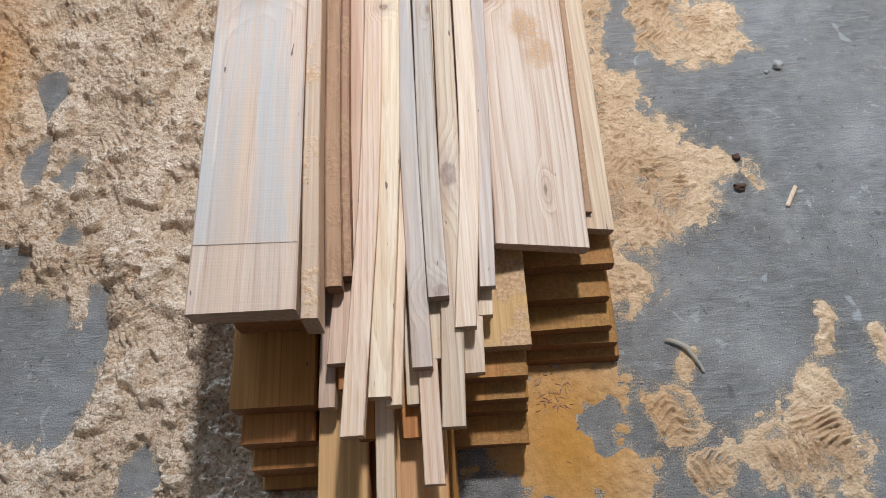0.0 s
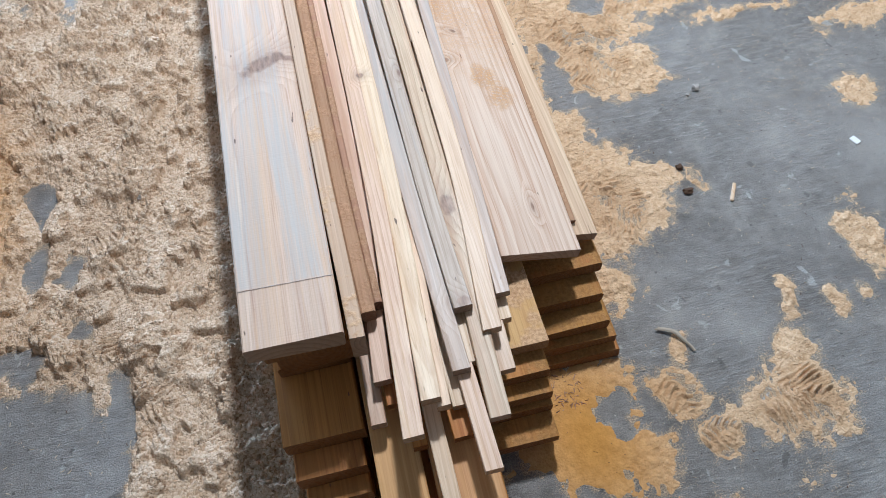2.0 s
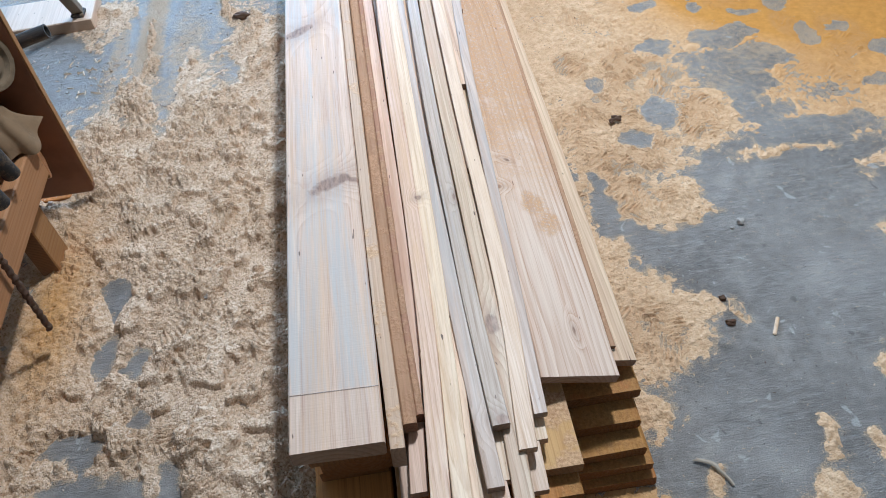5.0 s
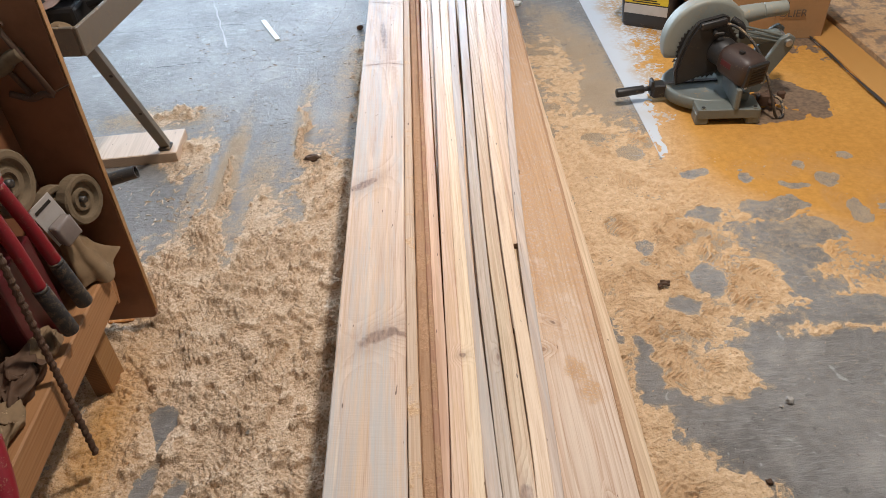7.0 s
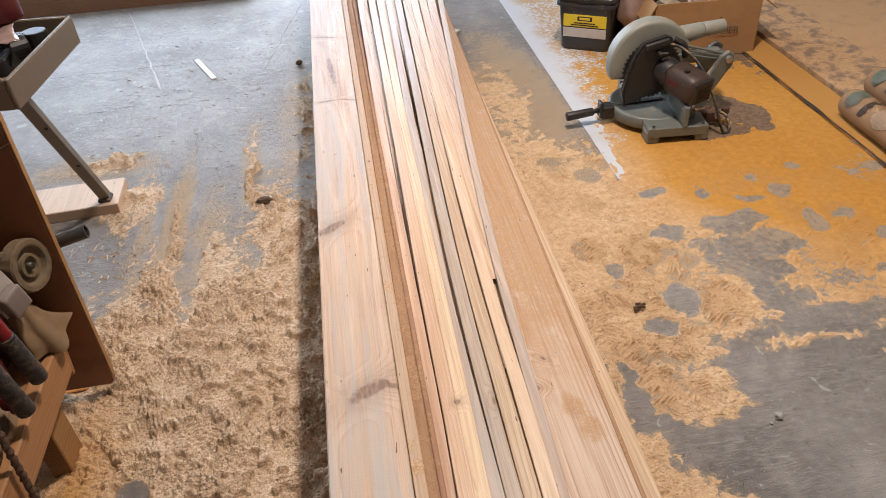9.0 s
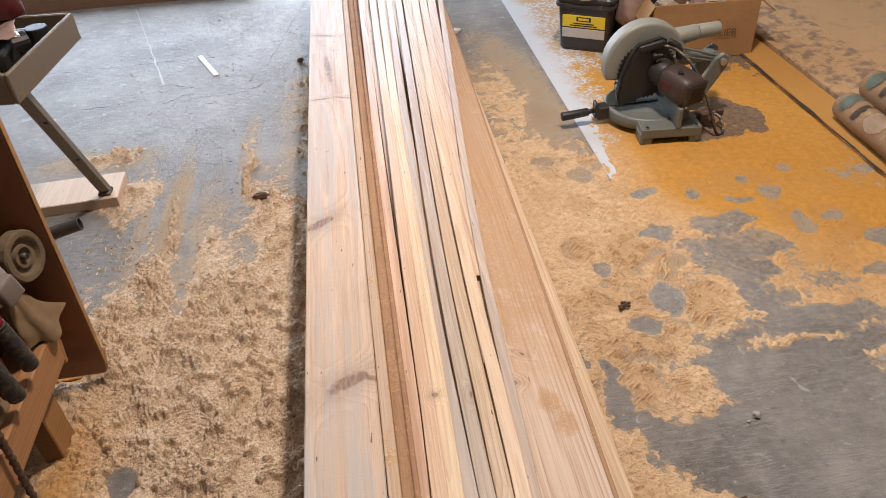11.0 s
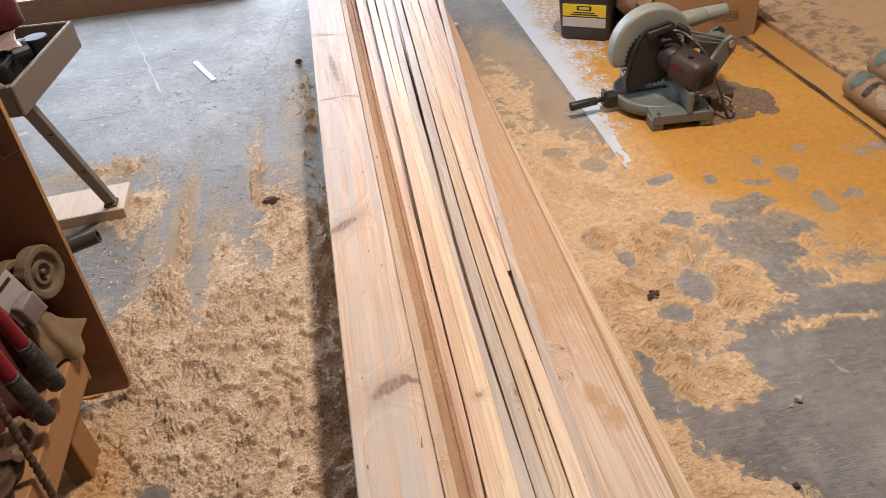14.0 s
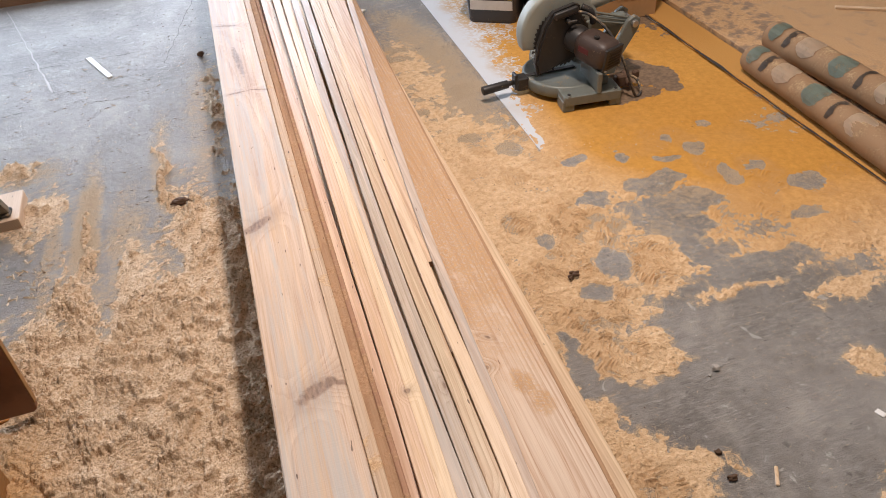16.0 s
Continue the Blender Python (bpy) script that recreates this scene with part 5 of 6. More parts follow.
    part("dust_chute", join(cyl((0.06, 0.02, 0.285), (0.165, 0.02, 0.300), 0.034, 0.027, 20, 0.003), cyl((0.165, 0.02, 0.300), (0.245, 0.02, 0.305), 0.026, 0.024, 20, 0.004)), MAT["saw_guard"], guard, "grey dust chute", True)
    # blade with teeth
    pts = []
    teeth = 40
    for i in range(teeth):
        a0, a1 = 6.28318 * i / teeth, 6.28318 * (i + 0.7) / teeth
        pts.append((cx + 0.108 * math.cos(a0), cz - 0.022 + 0.108 * math.sin(a0)))
        pts.append((cx + 0.099 * math.cos(a1), cz - 0.022 + 0.099 * math.sin(a1)))
    bm = extrude_outline(pts, 0.003)
    bmesh.ops.translate(bm, vec=(0, -0.022, 0), verts=bm.verts)
    part("blade", bm, MAT["dark_steel"], saw, "dark toothed saw blade")
    # black angular cover on the motor side, with a ribbed top bar
    outline = ((-0.104, -0.135), (-0.114, -0.085), (-0.102, -0.02), (-0.080, 0.045), (-0.058, 0.082), (-0.045, 0.092), (0.030, 0.108), (0.048, 0.100), (0.058, 0.05), (0.085, 0.02), (0.085, -0.075), (0.0, -0.095), (-0.06, -0.12))
    bm = extrude_outline([(cx + u, cz + v) for u, v in outline], 0.034)
    bmesh.ops.bevel(bm, geom=[e for e in bm.edges if abs(e.verts[0].co.y - e.verts[1].co.y) < 1e-6], offset=0.008, segments=2, affect="EDGES")
    bmesh.ops.translate(bm, vec=(0, -0.062, 0), verts=bm.verts)
    cover = part("inner_cover", bm, MAT["saw_black"], saw)
    bm = box(cx - 0.008, -0.066, cz + 0.088, 0.088, 0.018, 0.026, 0.008, Matrix.Translation((cx, 0, cz + 0.09)) @ pose(0, 0, 0, 0, -11, 0) @ Matrix.Translation((-cx, 0, -cz - 0.09)), 3)
    part("top_bar", bm, MAT["saw_black"], cover, "", True)
    part("lever", join(cyl((cx + 0.0, -0.085, cz + 0.058), (cx + 0.0, -0.06, cz + 0.058), 0.008, None, 12, 0.001), box(cx + 0.01, -0.084, cz + 0.060, 0.034, 0.008, 0.009, 0.003)), MAT["dark_steel"], cover, "small steel lever")
    for i in range(6):
        a = radians(196 + 11 * i)
        c = Vector((cx + 0.118 * math.cos(a), -0.042, cz - 0.01 + 0.118 * math.sin(a)))
        part("guard_tooth", cyl(c, c + Vector((0.012 * math.cos(a + 0.5), 0, 0.012 * math.sin(a + 0.5))), 0.006, 0.001, 6), MAT["saw_black"], saw)
    # motor: round neck, square-rounded case with end vents and brush caps
    axis = Vector((0.40, -0.90, -0.14)).normalized()
    a0 = Vector((cx + 0.03, -0.05, cz - 0.01))
    part("motor_neck", cyl(a0, a0 + axis * 0.05, 0.05, 0.047, 24, 0.004), MAT["saw_black"], saw, "", True)
    turn = Matrix.Translation(a0 + axis * 0.105) @ axis.to_track_quat("Z", "Y").to_matrix().to_4x4()
    bm = box(0, 0, 0.006, 0.108, 0.104, 0.150, 0.046, None, 6)
    bm.transform(turn)
    motor = part("motor", bm, MAT["motor"], saw, "brown-black motor housing", True)
    bm = box(0, 0, 0.074, 0.086, 0.082, 0.014, 0.006, None, 3)
    bm.transform(turn)
    cap = part("end_cap", bm, MAT["saw_black"], motor)
    for i in range(6):
        bm = box(0, -0.027 + i * 0.011, 0.0815, 0.060, 0.006, 0.003, 0.001)
        bm.transform(turn)
        part("vent_slot", bm, MAT["dark_line"], cap)
    for u in (-1, 1):
        bm = box(u * 0.036, -0.038, 0.0815, 0.009, 0.006, 0.004, 0.001)
        bm.transform(turn)
        part("screw", bm, MAT["steel"], cap)
    bm = box(-0.0535, 0.006, -0.012, 0.003, 0.020, 0.044, 0.0008)
    bm.transform(turn)
    part("rating_plate", bm, MAT["red_can"], motor, "worn red rating plate")
    bm = cyl((-0.02, 0.050, 0.01), (-0.02, 0.059, 0.01), 0.010, None, 14, 0.001)
    bm.transform(turn)
    part("brush_cap", bm, MAT["saw_black"], motor)
    part("trigger_grip", bend_tube(((cx + 0.06, -0.045, cz + 0.09), (cx + 0.09, -0.06, cz + 0.07), (cx + 0.10, -0.06, cz + 0.03)), 0.012, 10, 6), MAT["saw_black"], saw, "", True)
    # mains lead, looped down to a clamp behind the fence
    part("power_cord", bend_tube(((0.01, -0.055, 0.295), (0.05, -0.08, 0.285), (0.10, -0.13, 0.235), (0.135, -0.18, 0.15), (0.165, -0.20, 0.06), (0.19, -0.20, 0.006), (0.215, -0.19, 0.012), (0.215, -0.15, 0.045), (0.19, -0.12, 0.05)), 0.0052, 8, 8), MAT["rubber"], saw, "black looped power cord", True)
    part("cord_clip", join(box(0.17, -0.12, 0.035, 0.05, 0.03, 0.045, 0.006), cyl((0.19, -0.15, 0.03), (0.19, -0.10, 0.055), 0.012, None, 10), box(0.225, -0.125, 0.05, 0.026, 0.02, 0.03, 0.005)), MAT["rust"], saw, "dusty steel clamp")
    return saw


mitre_saw()

# ---------------- pail, tub and cardboard box ----------------
def square_ring(levels, corner=0.04, seg=4):
    """A rounded-square vessel: (half width, z) levels."""
    bm = bmesh.new()
    rings = []
    for w, z in levels:
        row = []
        c = min(corner, w * 0.9)
        for q in range(4):
            for k in range(seg + 1):
                a = radians(90 * q + 90 * k / seg)
                sx, sy = (1, 1, -1, -1)[q] if q in (0, 3) else -1, 1 if q < 2 else -1
                sx = 1 if q in (0, 3) else -1
                row.append(bm.verts.new((sx * (w - c) + c * math.cos(a), sy * (w - c) + c * math.sin(a), z)))
        rings.append(row)
    n = len(rings[0])
    for a, b in zip(rings, rings[1:]):
        for i in range(n):
            bm.faces.new((a[i], a[(i + 1) % n], b[(i + 1) % n], b[i]))
    bm.faces.new(rings[0][::-1])
    bm.faces.new(rings[-1])
    bmesh.ops.recalc_face_normals(bm, faces=bm.faces)
    return bm


def pail():
    p = thing("square_pail", pose(0.985, 3.25, 0.004, 0, 0, -32) @ Matrix.Diagonal((1, 1, 1.28, 1)), "black square plastic pail with a yellow and white label", "pail")
    part("body", square_ring([(0.112, 0.0), (0.118, 0.01), (0.132, 0.20), (0.130, 0.205), (0.126, 0.20), (0.112, 0.02)], 0.03), MAT["pail"], p)
    part("rim", square_ring([(0.133, 0.168), (0.142, 0.170), (0.142, 0.180), (0.135, 0.182), (0.135, 0.192), (0.143, 0.194), (0.143, 0.203), (0.137, 0.209), (0.130, 0.209), (0.130, 0.166)], 0.034), MAT["pail"], p)
    tilt = pose(0, -0.1265, 0.095, 4.2, 0, 0)
    bm = box(0.0, 0, 0.022, 0.205, 0.003, 0.046, 0.001)
    bm.transform(tilt)
    lab = part("upper_label", bm, MAT["yellow"], p, "yellow label with dark print")
    for w, z in ((0.10, 0.014), (0.13, 0.006)):
        bm = box(0, -0.0022, z, w, 0.001, 0.004, 0)
        bm.transform(tilt)
        part("print_bar", bm, MAT["ink"], lab)
    bm = box(0.0, -0.0022, 0.031, 0.07, 0.001, 0.017, 0.0004)
    bm.transform(tilt)
    part("emblem", bm, MAT["ink"], lab)
    bm = box(0.0, -0.0029, 0.031, 0.05, 0.001, 0.009, 0.0003)
    bm.transform(tilt)
    part("emblem_inset", bm, MAT["yellow"], lab)
    bm = box(0.0, 0, -0.024, 0.205, 0.003, 0.036, 0.001)
    bm.transform(tilt)
    part("lower_label", bm, MAT["label_white"], p, "dusty white label")
    part("handle", bend_tube(((-0.14, 0.0, 0.185), (-0.10, -0.12, 0.215), (0.0, -0.155, 0.205), (0.10, -0.12, 0.215), (0.14, 0.0, 0.185)), 0.003, 8, 6), MAT["steel"], p, "wire handle", True)


pail()


def tub():
    p = thing("black_tub", pose(1.25, 3.22, 0.004, 0, 0, -12) @ Matrix.Diagonal((1.15, 1.15, 1.35, 1)), "black open plastic tub behind the mitre saw", "tub")
    part("body", square_ring([(0.10, 0.0), (0.105, 0.012), (0.128, 0.205), (0.134, 0.212), (0.134, 0.222), (0.128, 0.226), (0.122, 0.22), (0.10, 0.03)], 0.045, 6), MAT["pail"], p)
    bm = bmesh.new()
    bmesh.ops.create_icosphere(bm, subdivisions=3, radius=0.08)
    crumple(bm, 0.035, 16, 4.4)
    bmesh.ops.translate(bm, vec=(-0.10, -0.13, 0.12), verts=bm.verts)
    bmesh.ops.scale(bm, vec=(0.7, 0.7, 1.3), verts=bm.verts)
    part("wrap", bm, MAT["bag"], p, "crumpled clear bag hanging over the rim", True)


tub()


def carton():
    yaw = -5
    c = thing("cardboard_box", pose(1.435, 3.10, 0.004, 0, 0, yaw) @ Matrix.Scale(1.06, 4), "open brown cardboard box with dark lettering, full of scraps", "cardboard box")
    w, d, h, t = 0.225, 0.165, 0.245, 0.006
    for name, bx in (("front_panel", (0, -d, h / 2, 2 * w, t, h)), ("back_panel", (0, d, h / 2, 2 * w, t, h)), ("side_panel", (-w, 0, h / 2, t, 2 * d - t, h)), ("side_panel", (w, 0, h / 2, t, 2 * d - t, h)), ("bottom_panel", (0, 0, 0.004, 2 * w - t, 2 * d - t, t))):
        bm = box(*bx, 0.002)
        bmesh.ops.subdivide_edges(bm, edges=[e for e in bm.edges if e.calc_length() > 0.1], cuts=5, use_grid_fill=True)
        for v in bm.verts:
            v.co += Vector((0.004, 0.006, 0.004)) * noise.noise(v.co * 7 + Vector((bx[0], bx[1], 1)))
        part(name, bm, MAT["card"], c)
    for m, sx, sy in ((pose(w, 0, h, 0, 38, 0) @ pose(0.045, 0, 0), 0.09, 2 * d), (pose(-w, 0, h, 0, -60, 0) @ pose(-0.045, 0, 0), 0.09, 2 * d)):
        bm = box(0, 0, 0, sx, sy, t * 0.8, 0.001)
        bm.transform(m)
        part("flap", bm, MAT["card"], c)
    for i, (x, y, z, r, mt) in enumerate(((0.05, -0.05, 0.19, 0.075, "rag"), (-0.07, 0.0, 0.21, 0.08, "twig"), (0.12, 0.05, 0.20, 0.07, "rag"), (-0.02, -0.09, 0.20, 0.05, "bag"), (-0.14, -0.06, 0.18, 0.06, "rag"))):
        bm = bmesh.new()
        bmesh.ops.create_icosphere(bm, subdivisions=3, radius=r)
        crumple(bm, r * 0.55, 1.7 / r, i * 3.1 + 1)
        bmesh.ops.translate(bm, vec=(x, y, z), verts=bm.verts)
        part("crumpled_paper", bm, MAT[mt], c)
    for text, x, z, size in (("TOLIER", 0.0, 0.10, 0.043), ("S", 0.045, 0.152, 0.036)):
        cu = bpy.data.curves.new("lettering", "FONT")
        cu.body, cu.size, cu.extrude, cu.align_x = text, size, 0.0004, "LEFT"
        tmp = bpy.data.objects.new("lettering", cu)
        scene.collection.objects.link(tmp)
        me = bpy.data.meshes.new_from_object(tmp.evaluated_get(bpy.context.evaluated_depsgraph_get()))
        bpy.data.objects.remove(tmp)
        me.materials.append(MAT["tape_dark"])
        ob = new("lettering", me)
        ob.parent = c
        ob.matrix_basis = pose(x, -d - t - 0.004, z, 90, 0, 0)


carton()

# ---------------- wrapped tubes ----------------
def wrapped_tube(x, y, z, length, r, yaw, label):
    p = thing("cardboard_tube", pose(x, y, z, 0, 0, yaw), label, "cardboard tube", "wrapped tubes")
    bm = cyl((0, 0, r), (0, -length, r), r, None, 32, 0.012)
    bmesh.ops.subdivide_edges(bm, edges=[e for e in bm.edges if e.calc_length() > 0.5], cuts=40)
    crumple(bm, 0.004, 14, x)
    t = part("tube", bm, MAT["card_tube"], p, "", True)
    for y0, w, m, text in ((0.03, 0.055, "tape_green", "torn greenish sticker"), (0.125, 0.028, "tape_dark", "dark printed band"), (0.19, 0.10, "tape_pale", "pale paper patch"), (0.37, 0.09, "tape_green", "faded green sticker"), (0.515, 0.022, "tape_dark", "dark printed band"), (0.60, 0.09, "tape_pale", "pale paper patch"), (0.82, 0.05, "tape_green", "torn greenish sticker")):
        if y0 + w < length:
            bm = bmesh.new()
            rows = []
            for k in range(9):
                a = radians(60 + 110 * k / 8)
                e = 0.006 * noise.noise(Vector((k * 0.7, y0 * 9, x)))
                edge = 0.35 * w * max(0.0, abs(k - 4) - 2.6) * (m != "tape_dark")
                rows.append([bm.verts.new(((r + 0.0022) * math.cos(a), -y0 - edge * (1 - 2 * j) * 0.7 - (w + 2.5 * e) * j + 2 * e * noise.noise(Vector((k, j * 5, y0 * 7))), r + (r + 0.0022) * math.sin(a))) for j in (0, 1)])
            for a, b in zip(rows, rows[1:]):
                bm.faces.new((a[0], b[0], b[1], a[1]))
            bmesh.ops.solidify(bm, geom=list(bm.faces), thickness=0.0008)
            part("patch", bm, MAT[m], t, text)
    for yy, s in ((0.002, 1), (-length - 0.002, -1)):
        bm = cyl((0, yy - 0.004 * s, r), (0, yy + 0.003 * s, r), r * 0.82, None, 28, 0.001)
        part("end_plug", bm, MAT["tape_dark"], t)


wrapped_tube(1.704, 2.235, 0.012, 1.7, 0.056, -2.0, "brown paper-wrapped cardboard tube with tape and stickers")
wrapped_tube(1.878, 2.345, 0.026, 1.7, 0.060, 1.4, "brown paper-wrapped cardboard tube with a worn label")

# ---------------- tool rack on the left ----------------
def tool_rack():
    r = thing("tool_rack", pose(-1.07, 1.0, 0.0), "low wooden tool rack with a dark red plywood end panel", "tool rack")
    inv = Matrix.Translation((1.07, -1.0, 0.0))

    def add(name, bm, mat, label="", parent=None, sm=False):
        bm.transform(inv)
        return part(name, bm, mat, parent or r, label, sm)

    bm = extrude_outline([(-1.75, 0.040), (-0.936, 0.046), (-0.926, 0.056), (-0.902, 0.990), (-0.905, 0.998), (-1.75, 0.998)], 0.018)
    bmesh.ops.translate(bm, vec=(0, 1.333, 0), verts=bm.verts)
    bmesh.ops.bevel(bm, geom=list(bm.edges), offset=0.0015, segments=1, affect="EDGES")
    panel = add("end_panel", bm, MAT["panel"], "dark red-brown plywood end panel")
    add("panel_edge", box(-0.9125, 1.342, 0.525, 0.004, 0.016, 0.90, 0.001, Matrix.Translation((-0.9155, 1.342, 0.5)) @ pose(0, 0, 0, 0, 1.6, 0) @ Matrix.Translation((0.9155, -1.342, -0.5))), MAT["cab_pine"], "paler plywood edge", panel)
    add("back_board", box(-1.082, 0.80, 0.47, 0.022, 1.06, 0.66, 0.002), MAT["panel"], "dark pine back board")
    add("upper_shelf", box(-1.22, 0.80, 0.795, 0.30, 1.05, 0.02, 0.002), MAT["cab_pine"])
    add("front_rail", box(-0.970, 0.74, 0.255, 0.036, 0.99, 0.096, 0.004), MAT["cab_pine"], "worn pine front rail with grey smudges")
    add("shelf", box(-1.03, 0.76, 0.258, 0.082, 1.12, 0.02, 0.002), MAT["cab_pine"])
    add("rail_end", box(-1.02, 1.262, 0.235, 0.10, 0.09, 0.10, 0.004, Matrix.Translation((-1.02, 1.262, 0)) @ pose(0, 0, 0, 0, 0, 25) @ Matrix.Translation((1.02, -1.262, 0))), MAT["cab_pine"])
    for y in (1.13, 0.35):
        add("leg", box(-1.01, y, 0.104, 0.05, 0.085, 0.208, 0.003), MAT["cab_pine"])
    return r


tool_rack()


def bolt_cutter():
    b = thing("bolt_cutter", pose(-0.985, 1.0, 0.27), "red bolt cutter with black rubber grips leaning on the rack", "bolt cutter")
    inv = Matrix.Translation((0.985, -1.0, -0.27))
    for y0, y1, y2 in ((0.985, 0.968, 0.975), (1.075, 1.055, 1.035)):
        a, m, e = Vector((-0.935, y0, 0.345)), Vector((-0.940, y1, 0.48)), Vector((-0.965, y2, 0.70))
        bm = bend_tube((m, (m + e) / 2 + Vector((0, 0.004, 0)), e), 0.0145, 12, 6)
        bm.transform(inv)
        h = part("handle", bm, MAT["red_tool"], b, "scuffed red steel handle", True)
        bm = join(cyl(a, m, 0.019, 0.017, 16, 0.004), cyl(m, m + (m - a) * 0.06, 0.0165, None, 14))
        bm.transform(inv)
        part("grip", bm, MAT["rubber"], h, "dusty black rubber grip", True)
    bm = join(box(-0.965, 1.005, 0.725, 0.03, 0.09, 0.06, 0.008), box(-0.965, 1.005, 0.785, 0.022, 0.06, 0.08, 0.01))
    bm.transform(inv)
    part("jaws", bm, MAT["red_tool"], b)
    for y in (0.982, 1.03):
        bm = cyl((-0.985, y, 0.725), (-0.945, y, 0.725), 0.009, None, 12, 0.001)
        bm.transform(inv)
        part("pivot_bolt", bm, MAT["steel"], b)


bolt_cutter()


def buff_wheel(x, y, z, r, w, rx, rz, label):
    t = thing("grinding_wheel", pose(x, y, z), label, "grinding wheel", "wheels on the rack")
    half = [(r * 0.12, w * 0.10), (r * 0.30, w * 0.12), (r * 0.34, w * 0.34), (r * 0.44, w * 0.34), (r * 0.48, w * 0.10), (r * 0.66, w * 0.14), (r * 0.74, w * 0.46), (r * 0.80, w * 0.5), (r * 0.95, w * 0.5), (r, w * 0.36)]
    bm = lathe([(q, -z) for q, z in half] + half[::-1], 44)
    for v in bm.verts:
        if math.hypot(v.co.x, v.co.y) > r * 0.9:
            v.co *= 1 + 0.035 * noise.noise(v.co * 160)
    m = pose(0, 0, 0, rx, 0, rz)
    bm.transform(m)
    part("wheel", bm, MAT["wheel"], t, "dusty grey-brown wheel with a dished face")
    bm = lathe([(r * 0.06, -w * 0.50), (r * 0.13, -w * 0.48), (r * 0.13, w * 0.48), (r * 0.06, w * 0.50)], 20)
    bm.transform(m)
    part("hub", bm, MAT["dark_steel"], t, "dark steel hub", True)


buff_wheel(-0.962, 1.280, 0.492, 0.060, 0.034, 84, 74, "worn brown grinding wheel resting on the rack")
buff_wheel(-0.988, 1.096, 0.662, 0.070, 0.032, 84, 80, "grey buffing wheel hanging on the rack")
buff_wheel(-1.000, 1.235, 0.500, 0.056, 0.030, 84, 74, "worn brown grinding wheel resting on the rack")

bm = bmesh.new()
rings = []
for i in range(15):
    k = i / 14
    ring = []
    for q in range(48):
        a = 6.28318 * q / 48
        rr = 0.030 + 0.050 * k ** 1.6 + (0.004 + 0.012 * k) * math.cos(5 * a + 2.4 * k) + 0.006 * noise.noise(Vector((math.cos(a) * 2, math.sin(a) * 2, k * 4)))
        ring.append(bm.verts.new((0.55 * rr * math.cos(a) + 0.012 * k, rr * math.sin(a) + 0.045 * k * k, 0.075 - 0.135 * k + 0.010 * k * math.sin(3 * a))))
    rings.append(ring)
for a, b in zip(rings, rings[1:]):
    for q in range(48):
        bm.faces.new((a[q], b[q], b[(q + 1) % 48], a[(q + 1) % 48]))
bm.faces.new(rings[0][::-1])
bmesh.ops.recalc_face_normals(bm, faces=bm.faces)
bag = mesh_object("canvas_pouch", bm, MAT["canvas"], None, "", True)
bag.location = (-0.985, 1.205, 0.368)
tagged(bag, "limp tan canvas pouch lying on the rack", "pouch")


def blister_pack():
    b = thing("blister_pack", pose(-0.965, 1.165, 0.50, 0, -14, 62), "clear blister pack on a pale printed card", "package")
    part("card", box(0, 0.004, 0.02, 0.062, 0.002, 0.12, 0.0006), MAT["label_white"], b, "white printed card")
    bm = box(0, -0.012, -0.01, 0.052, 0.026, 0.062, 0.010, None, 3)
    crumple(bm, 0.004, 60, 1.0)
    part("bubble", bm, MAT["blister"], b, "shiny clear plastic bubble", True)
    part("print_bar", box(0, 0.0025, 0.062, 0.045, 0.0012, 0.008, 0), MAT["ink"], b)


blister_pack()
tin = box(0, 0, 0.125, 0.05, 0.17, 0.25, 0.006, None, 2)
tin = mesh_object("tin_box", tin, MAT["red_can"])
tin.location = (-1.035, 1.03, 0.268)
tagged(tin, "dark red metal tin standing behind the bolt cutter", "tin")

bm = cyl((-0.930, 0.850, 0.085), (-0.944, 0.915, 0.62), 0.0072, 0.0072, 12)
bmesh.ops.subdivide_edges(bm, edges=[e for e in bm.edges if e.calc_length() > 0.2], cuts=60)
for v in bm.verts:
    v.co.x += 0.0018 * math.sin(v.co.z * 420)
    v.co.y += 0.0018 * math.cos(v.co.z * 420)
rod = mesh_object("steel_rod", bm, MAT["rust"])
tagged(rod, "rusty twisted steel rod leaning over the front rail", "rod")

pipe = lathe([(0.0125, 0.0), (0.016, 0.0), (0.0165, 0.004), (0.0165, 0.12), (0.0125, 0.12), (0.0125, 0.004)], 20)
pipe.transform(pose(-0.975, 1.372, 0.470, 0, 80, 8))
tagged(mesh_object("pipe_end", pipe, MAT["dark_steel"]), "short dark pipe end sticking out behind the panel", "pipe")


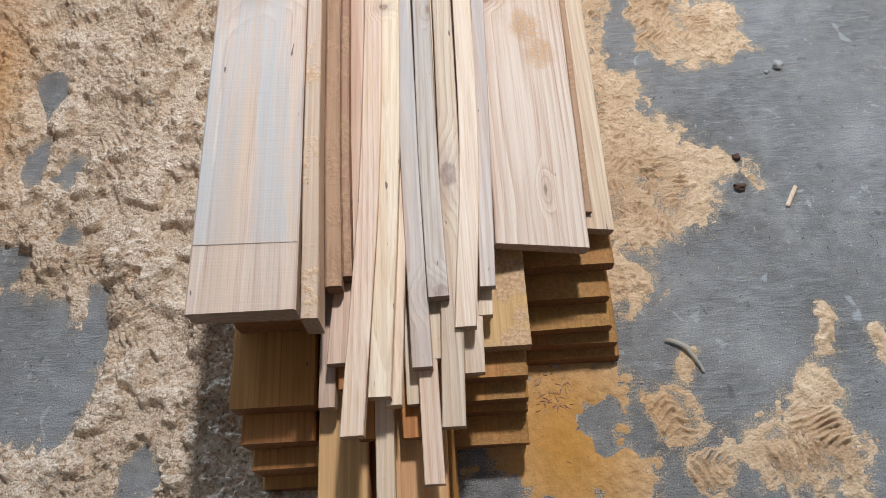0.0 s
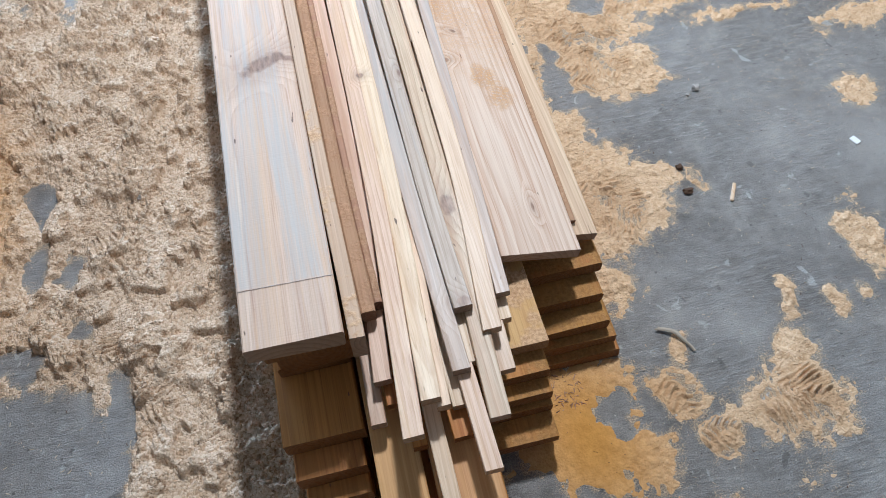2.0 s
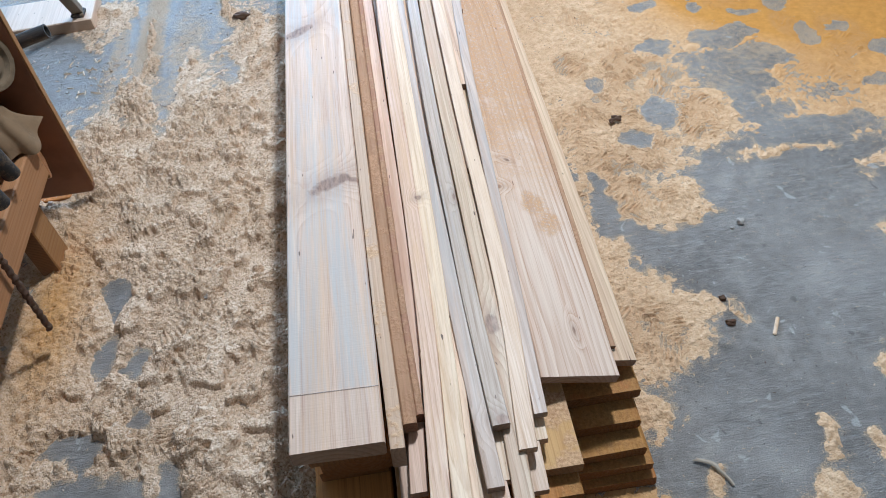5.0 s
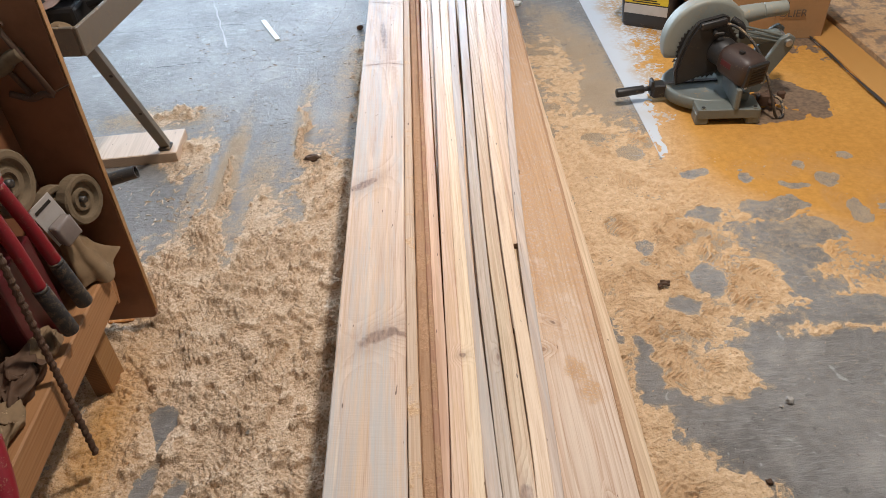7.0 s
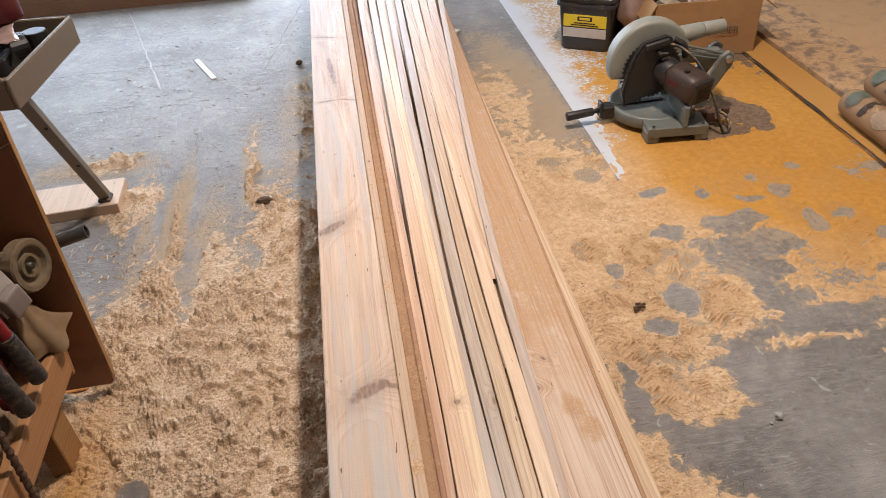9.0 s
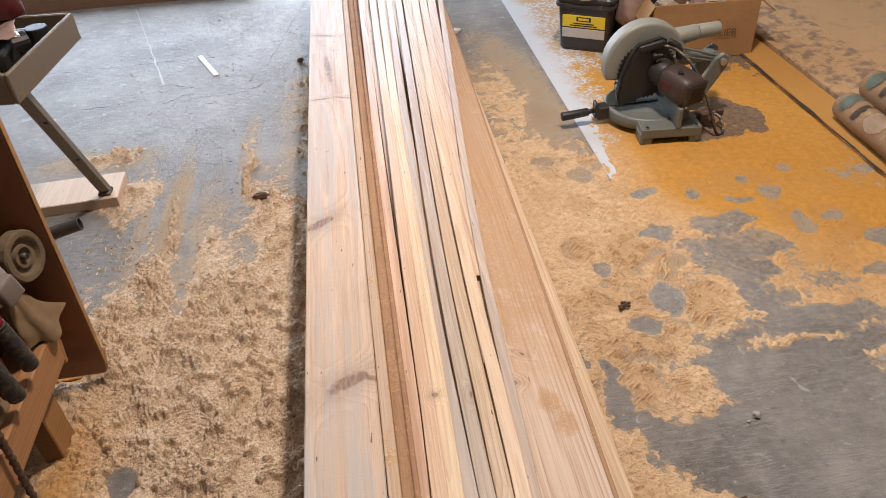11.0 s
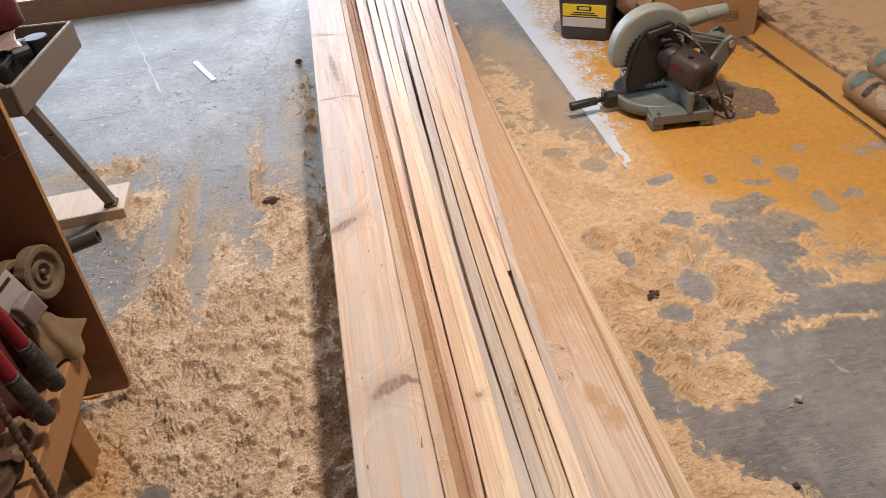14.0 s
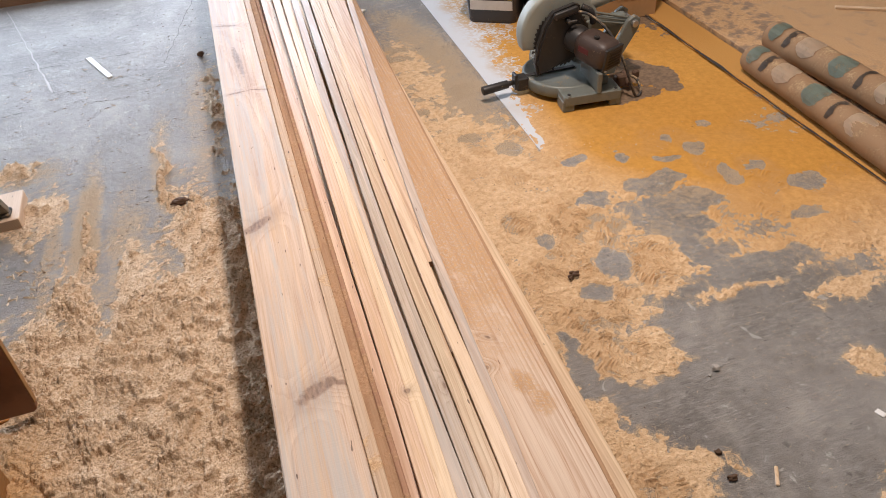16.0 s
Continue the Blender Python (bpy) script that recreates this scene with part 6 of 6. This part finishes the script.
def clamp():
    c = thing("bar_clamp", pose(-0.96, 1.318, 0.80), "old rusty screw clamp hanging on the panel", "clamp", "clamps")
    part("screw", cyl((-0.035, 0.0, 0.105), (0.022, 0.0, -0.055), 0.0065, None, 12), MAT["rust"], c, "", True)
    part("screw_handle", cyl((-0.050, -0.004, 0.105), (-0.018, -0.004, 0.112), 0.005, None, 10), MAT["rust"], c)
    part("bar", cyl((-0.085, 0.004, 0.085), (-0.025, 0.004, -0.062), 0.006, None, 12), MAT["rust"], c, "", True)
    bm = bend_tube(((-0.10, 0, 0.0), (-0.06, 0, 0.015), (-0.035, 0, 0.035), (-0.01, 0, 0.045)), 0.016, 10, 6)
    part("jaw", bm, MAT["wheel"], c, "pale worn wooden jaw", True)
    bm = bend_tube(((-0.07, 0, -0.045), (-0.03, 0, -0.06), (0.0, 0, -0.052), (0.022, 0, -0.055)), 0.008, 8, 6)
    part("lower_jaw", bm, MAT["rust"], c, "", True)
    part("hook_wire", cyl((0.015, 0.004, -0.055), (0.058, 0.008, -0.038), 0.002, None, 6), MAT["rust"], c)


clamp()
for i, (x, y, z, rr, m, text) in enumerate(((-1.0, 0.86, 0.33, 0.055, "twig", "dark dusty rag heap on the rack"), (-1.0, 0.72, 0.32, 0.06, "canvas", "brown dusty glove-like rag on the rack"), (-0.995, 0.96, 0.315, 0.045, "canvas", "tan paper bag piece on the rack"), (-1.0, 0.60, 0.34, 0.06, "wheel", "grey dusty bundle on the rack"))):
    rag = lump_of("rag", x, y, z - rr * 0.5, rr, MAT[m], text, "rag", (0.65, 1.2, 0.75), 11 + i)
    for v in rag.data.vertices:
        v.co += Vector((0.4, 0.5, 1.0)) * rr * (0.45 * abs(noise.noise(v.co * 34)) + 0.2 * abs(noise.noise(v.co * 80)) - 0.15)
bm = bend_tube(((-0.90, 0.50, 0.26), (-0.915, 0.58, 0.33), (-0.95, 0.66, 0.40)), 0.022, 12, 6)
tagged(mesh_object("red_pliers", bm, MAT["red_tool"], None, "", True), "red-gripped pliers lying on the rack", "pliers")


# ---------------- metal stand with tray ----------------
def tray_stand():
    s = thing("tray_stand", pose(-1.40, 2.06, 0.0), "taupe metal stand with an open tray, splayed leg on a block", "stand")
    m = Matrix.Translation((-1.40, 2.06, 0)).inverted() @ Matrix.Translation((-1.076, 1.815, 0)) @ pose(0, 0, 0, 0, 0, -6)

    def add(name, bm, mat, label="", sm=False, local=True):
        bm.transform(m if local else Matrix.Translation((1.40, -2.06, 0)))
        return part(name, bm, mat, s, label, sm)

    L, W, t = 0.47, 0.62, 0.012
    add("tray_side", box(-0.006, L / 2, 0.664, t, L, 0.086, 0.003), MAT["tray"])
    add("tray_side", box(-W, L / 2, 0.664, t, L, 0.086, 0.003), MAT["tray"])
    add("tray_front", box(-W / 2 - 0.006, 0.006, 0.664, W - 0.0125, t, 0.086, 0.003), MAT["tray"])
    add("tray_back", box(-W / 2 - 0.006, L - 0.006, 0.664, W - 0.02, t, 0.086, 0.003), MAT["tray"])
    add("tray_bottom", box(-W / 2 - 0.006, L / 2, 0.626, W - 0.02, L - 0.02, 0.006, 0.001), MAT["tray"])
    a, b = Vector((-1.105, 1.89, 0.622)), Vector((-1.140, 2.275, 0.050))
    d = b - a
    rot = Matrix.Translation((a + b) / 2) @ d.to_track_quat("Z", "X").to_matrix().to_4x4()
    bm = join(box(0, 0.0, 0, 0.004, 0.036, d.length, 0.001), box(0.013, 0.016, 0, 0.026, 0.004, d.length, 0.001))
    bm.transform(rot)
    leg = add("leg", bm, MAT["tray"], "splayed angle-iron leg", False, False)
    for k in (-0.18, 0.07):
        bm = cyl((-0.004, 0.006, k), (0.004, 0.006, k), 0.006, None, 10)
        bm.transform(rot)
        bm.transform(Matrix.Translation((1.40, -2.06, 0)))
        part("bolt_hole", bm, MAT["dark_line"], leg)
    bm = box(-1.142, 2.285, 0.049, 0.045, 0.05, 0.014, 0.004)
    add("foot", bm, MAT["rubber"], "black foot pad", False, False)
    a, b = Vector((-1.62, 1.95, 0.605)), Vector((-1.60, 2.28, 0.0))
    d = b - a
    bm = box(0, 0, 0, 0.04, 0.006, d.length, 0.001)
    bm.transform(Matrix.Translation((a + b) / 2) @ d.to_track_quat("Z", "X").to_matrix().to_4x4())
    add("leg", bm, MAT["tray"], "", False, False)


tray_stand()
bm = join(box(-1.22, 2.08, 0.672, 0.16, 0.22, 0.07, 0.012, None, 2), cyl((-1.30, 1.98, 0.69), (-1.12, 2.12, 0.69), 0.03, None, 16, 0.004), cyl((-1.12, 2.20, 0.625), (-1.12, 2.20, 0.70), 0.035, None, 16, 0.004))
tagged(mesh_object("power_tool", bm, MAT["saw_black"]), "black power tool lying in the tray", "power tool")
lump_of("rag", -1.2, 1.92, 0.622, 0.05, MAT["canvas"], "tan crumpled rag in the tray", "rag", (1.5, 1.0, 0.6), 21)
bm = bmesh.new()
bmesh.ops.create_grid(bm, x_segments=30, y_segments=30, size=0.5)
bmesh.ops.scale(bm, vec=(0.44, 0.42, 1), verts=bm.verts)
crumple(bm, 0.022, 7, 3.0)
crumple(bm, 0.007, 34, 5.0)
bmesh.ops.solidify(bm, geom=list(bm.faces), thickness=0.002)
ob = mesh_object("plastic_bag", bm, MAT["bag"], None, "", True)
ob.matrix_world = pose(-1.36, 2.12, 0.745, 8, -6, 20)
tagged(ob, "crumpled pinkish clear plastic bag over the tray", "plastic bag")


def jug():
    j = thing("yellow_jug", pose(-1.269, 2.150, 0.735), "yellow plastic jug on the tray", "jug")
    part("body", lathe([(0.068, 0.0), (0.076, 0.008), (0.078, 0.13), (0.066, 0.165), (0.03, 0.19), (0.028, 0.205)], 28), MAT["jug"], j, "", True)
    part("cap", lathe([(0.031, 0.203), (0.032, 0.206), (0.031, 0.228), (0.026, 0.232)], 20), MAT["saw_black"], j, "", True)


jug()


def can():
    j = thing("red_can", pose(-1.162, 2.150, 0.758), "dark red round can on the tray", "can")
    part("body", lathe([(0.048, 0.0), (0.052, 0.004), (0.052, 0.10), (0.048, 0.106)], 28), MAT["red_can"], j, "", True)
    part("lid", lathe([(0.044, 0.104), (0.049, 0.106), (0.049, 0.112), (0.040, 0.113)], 28), MAT["steel"], j, "", True)


can()
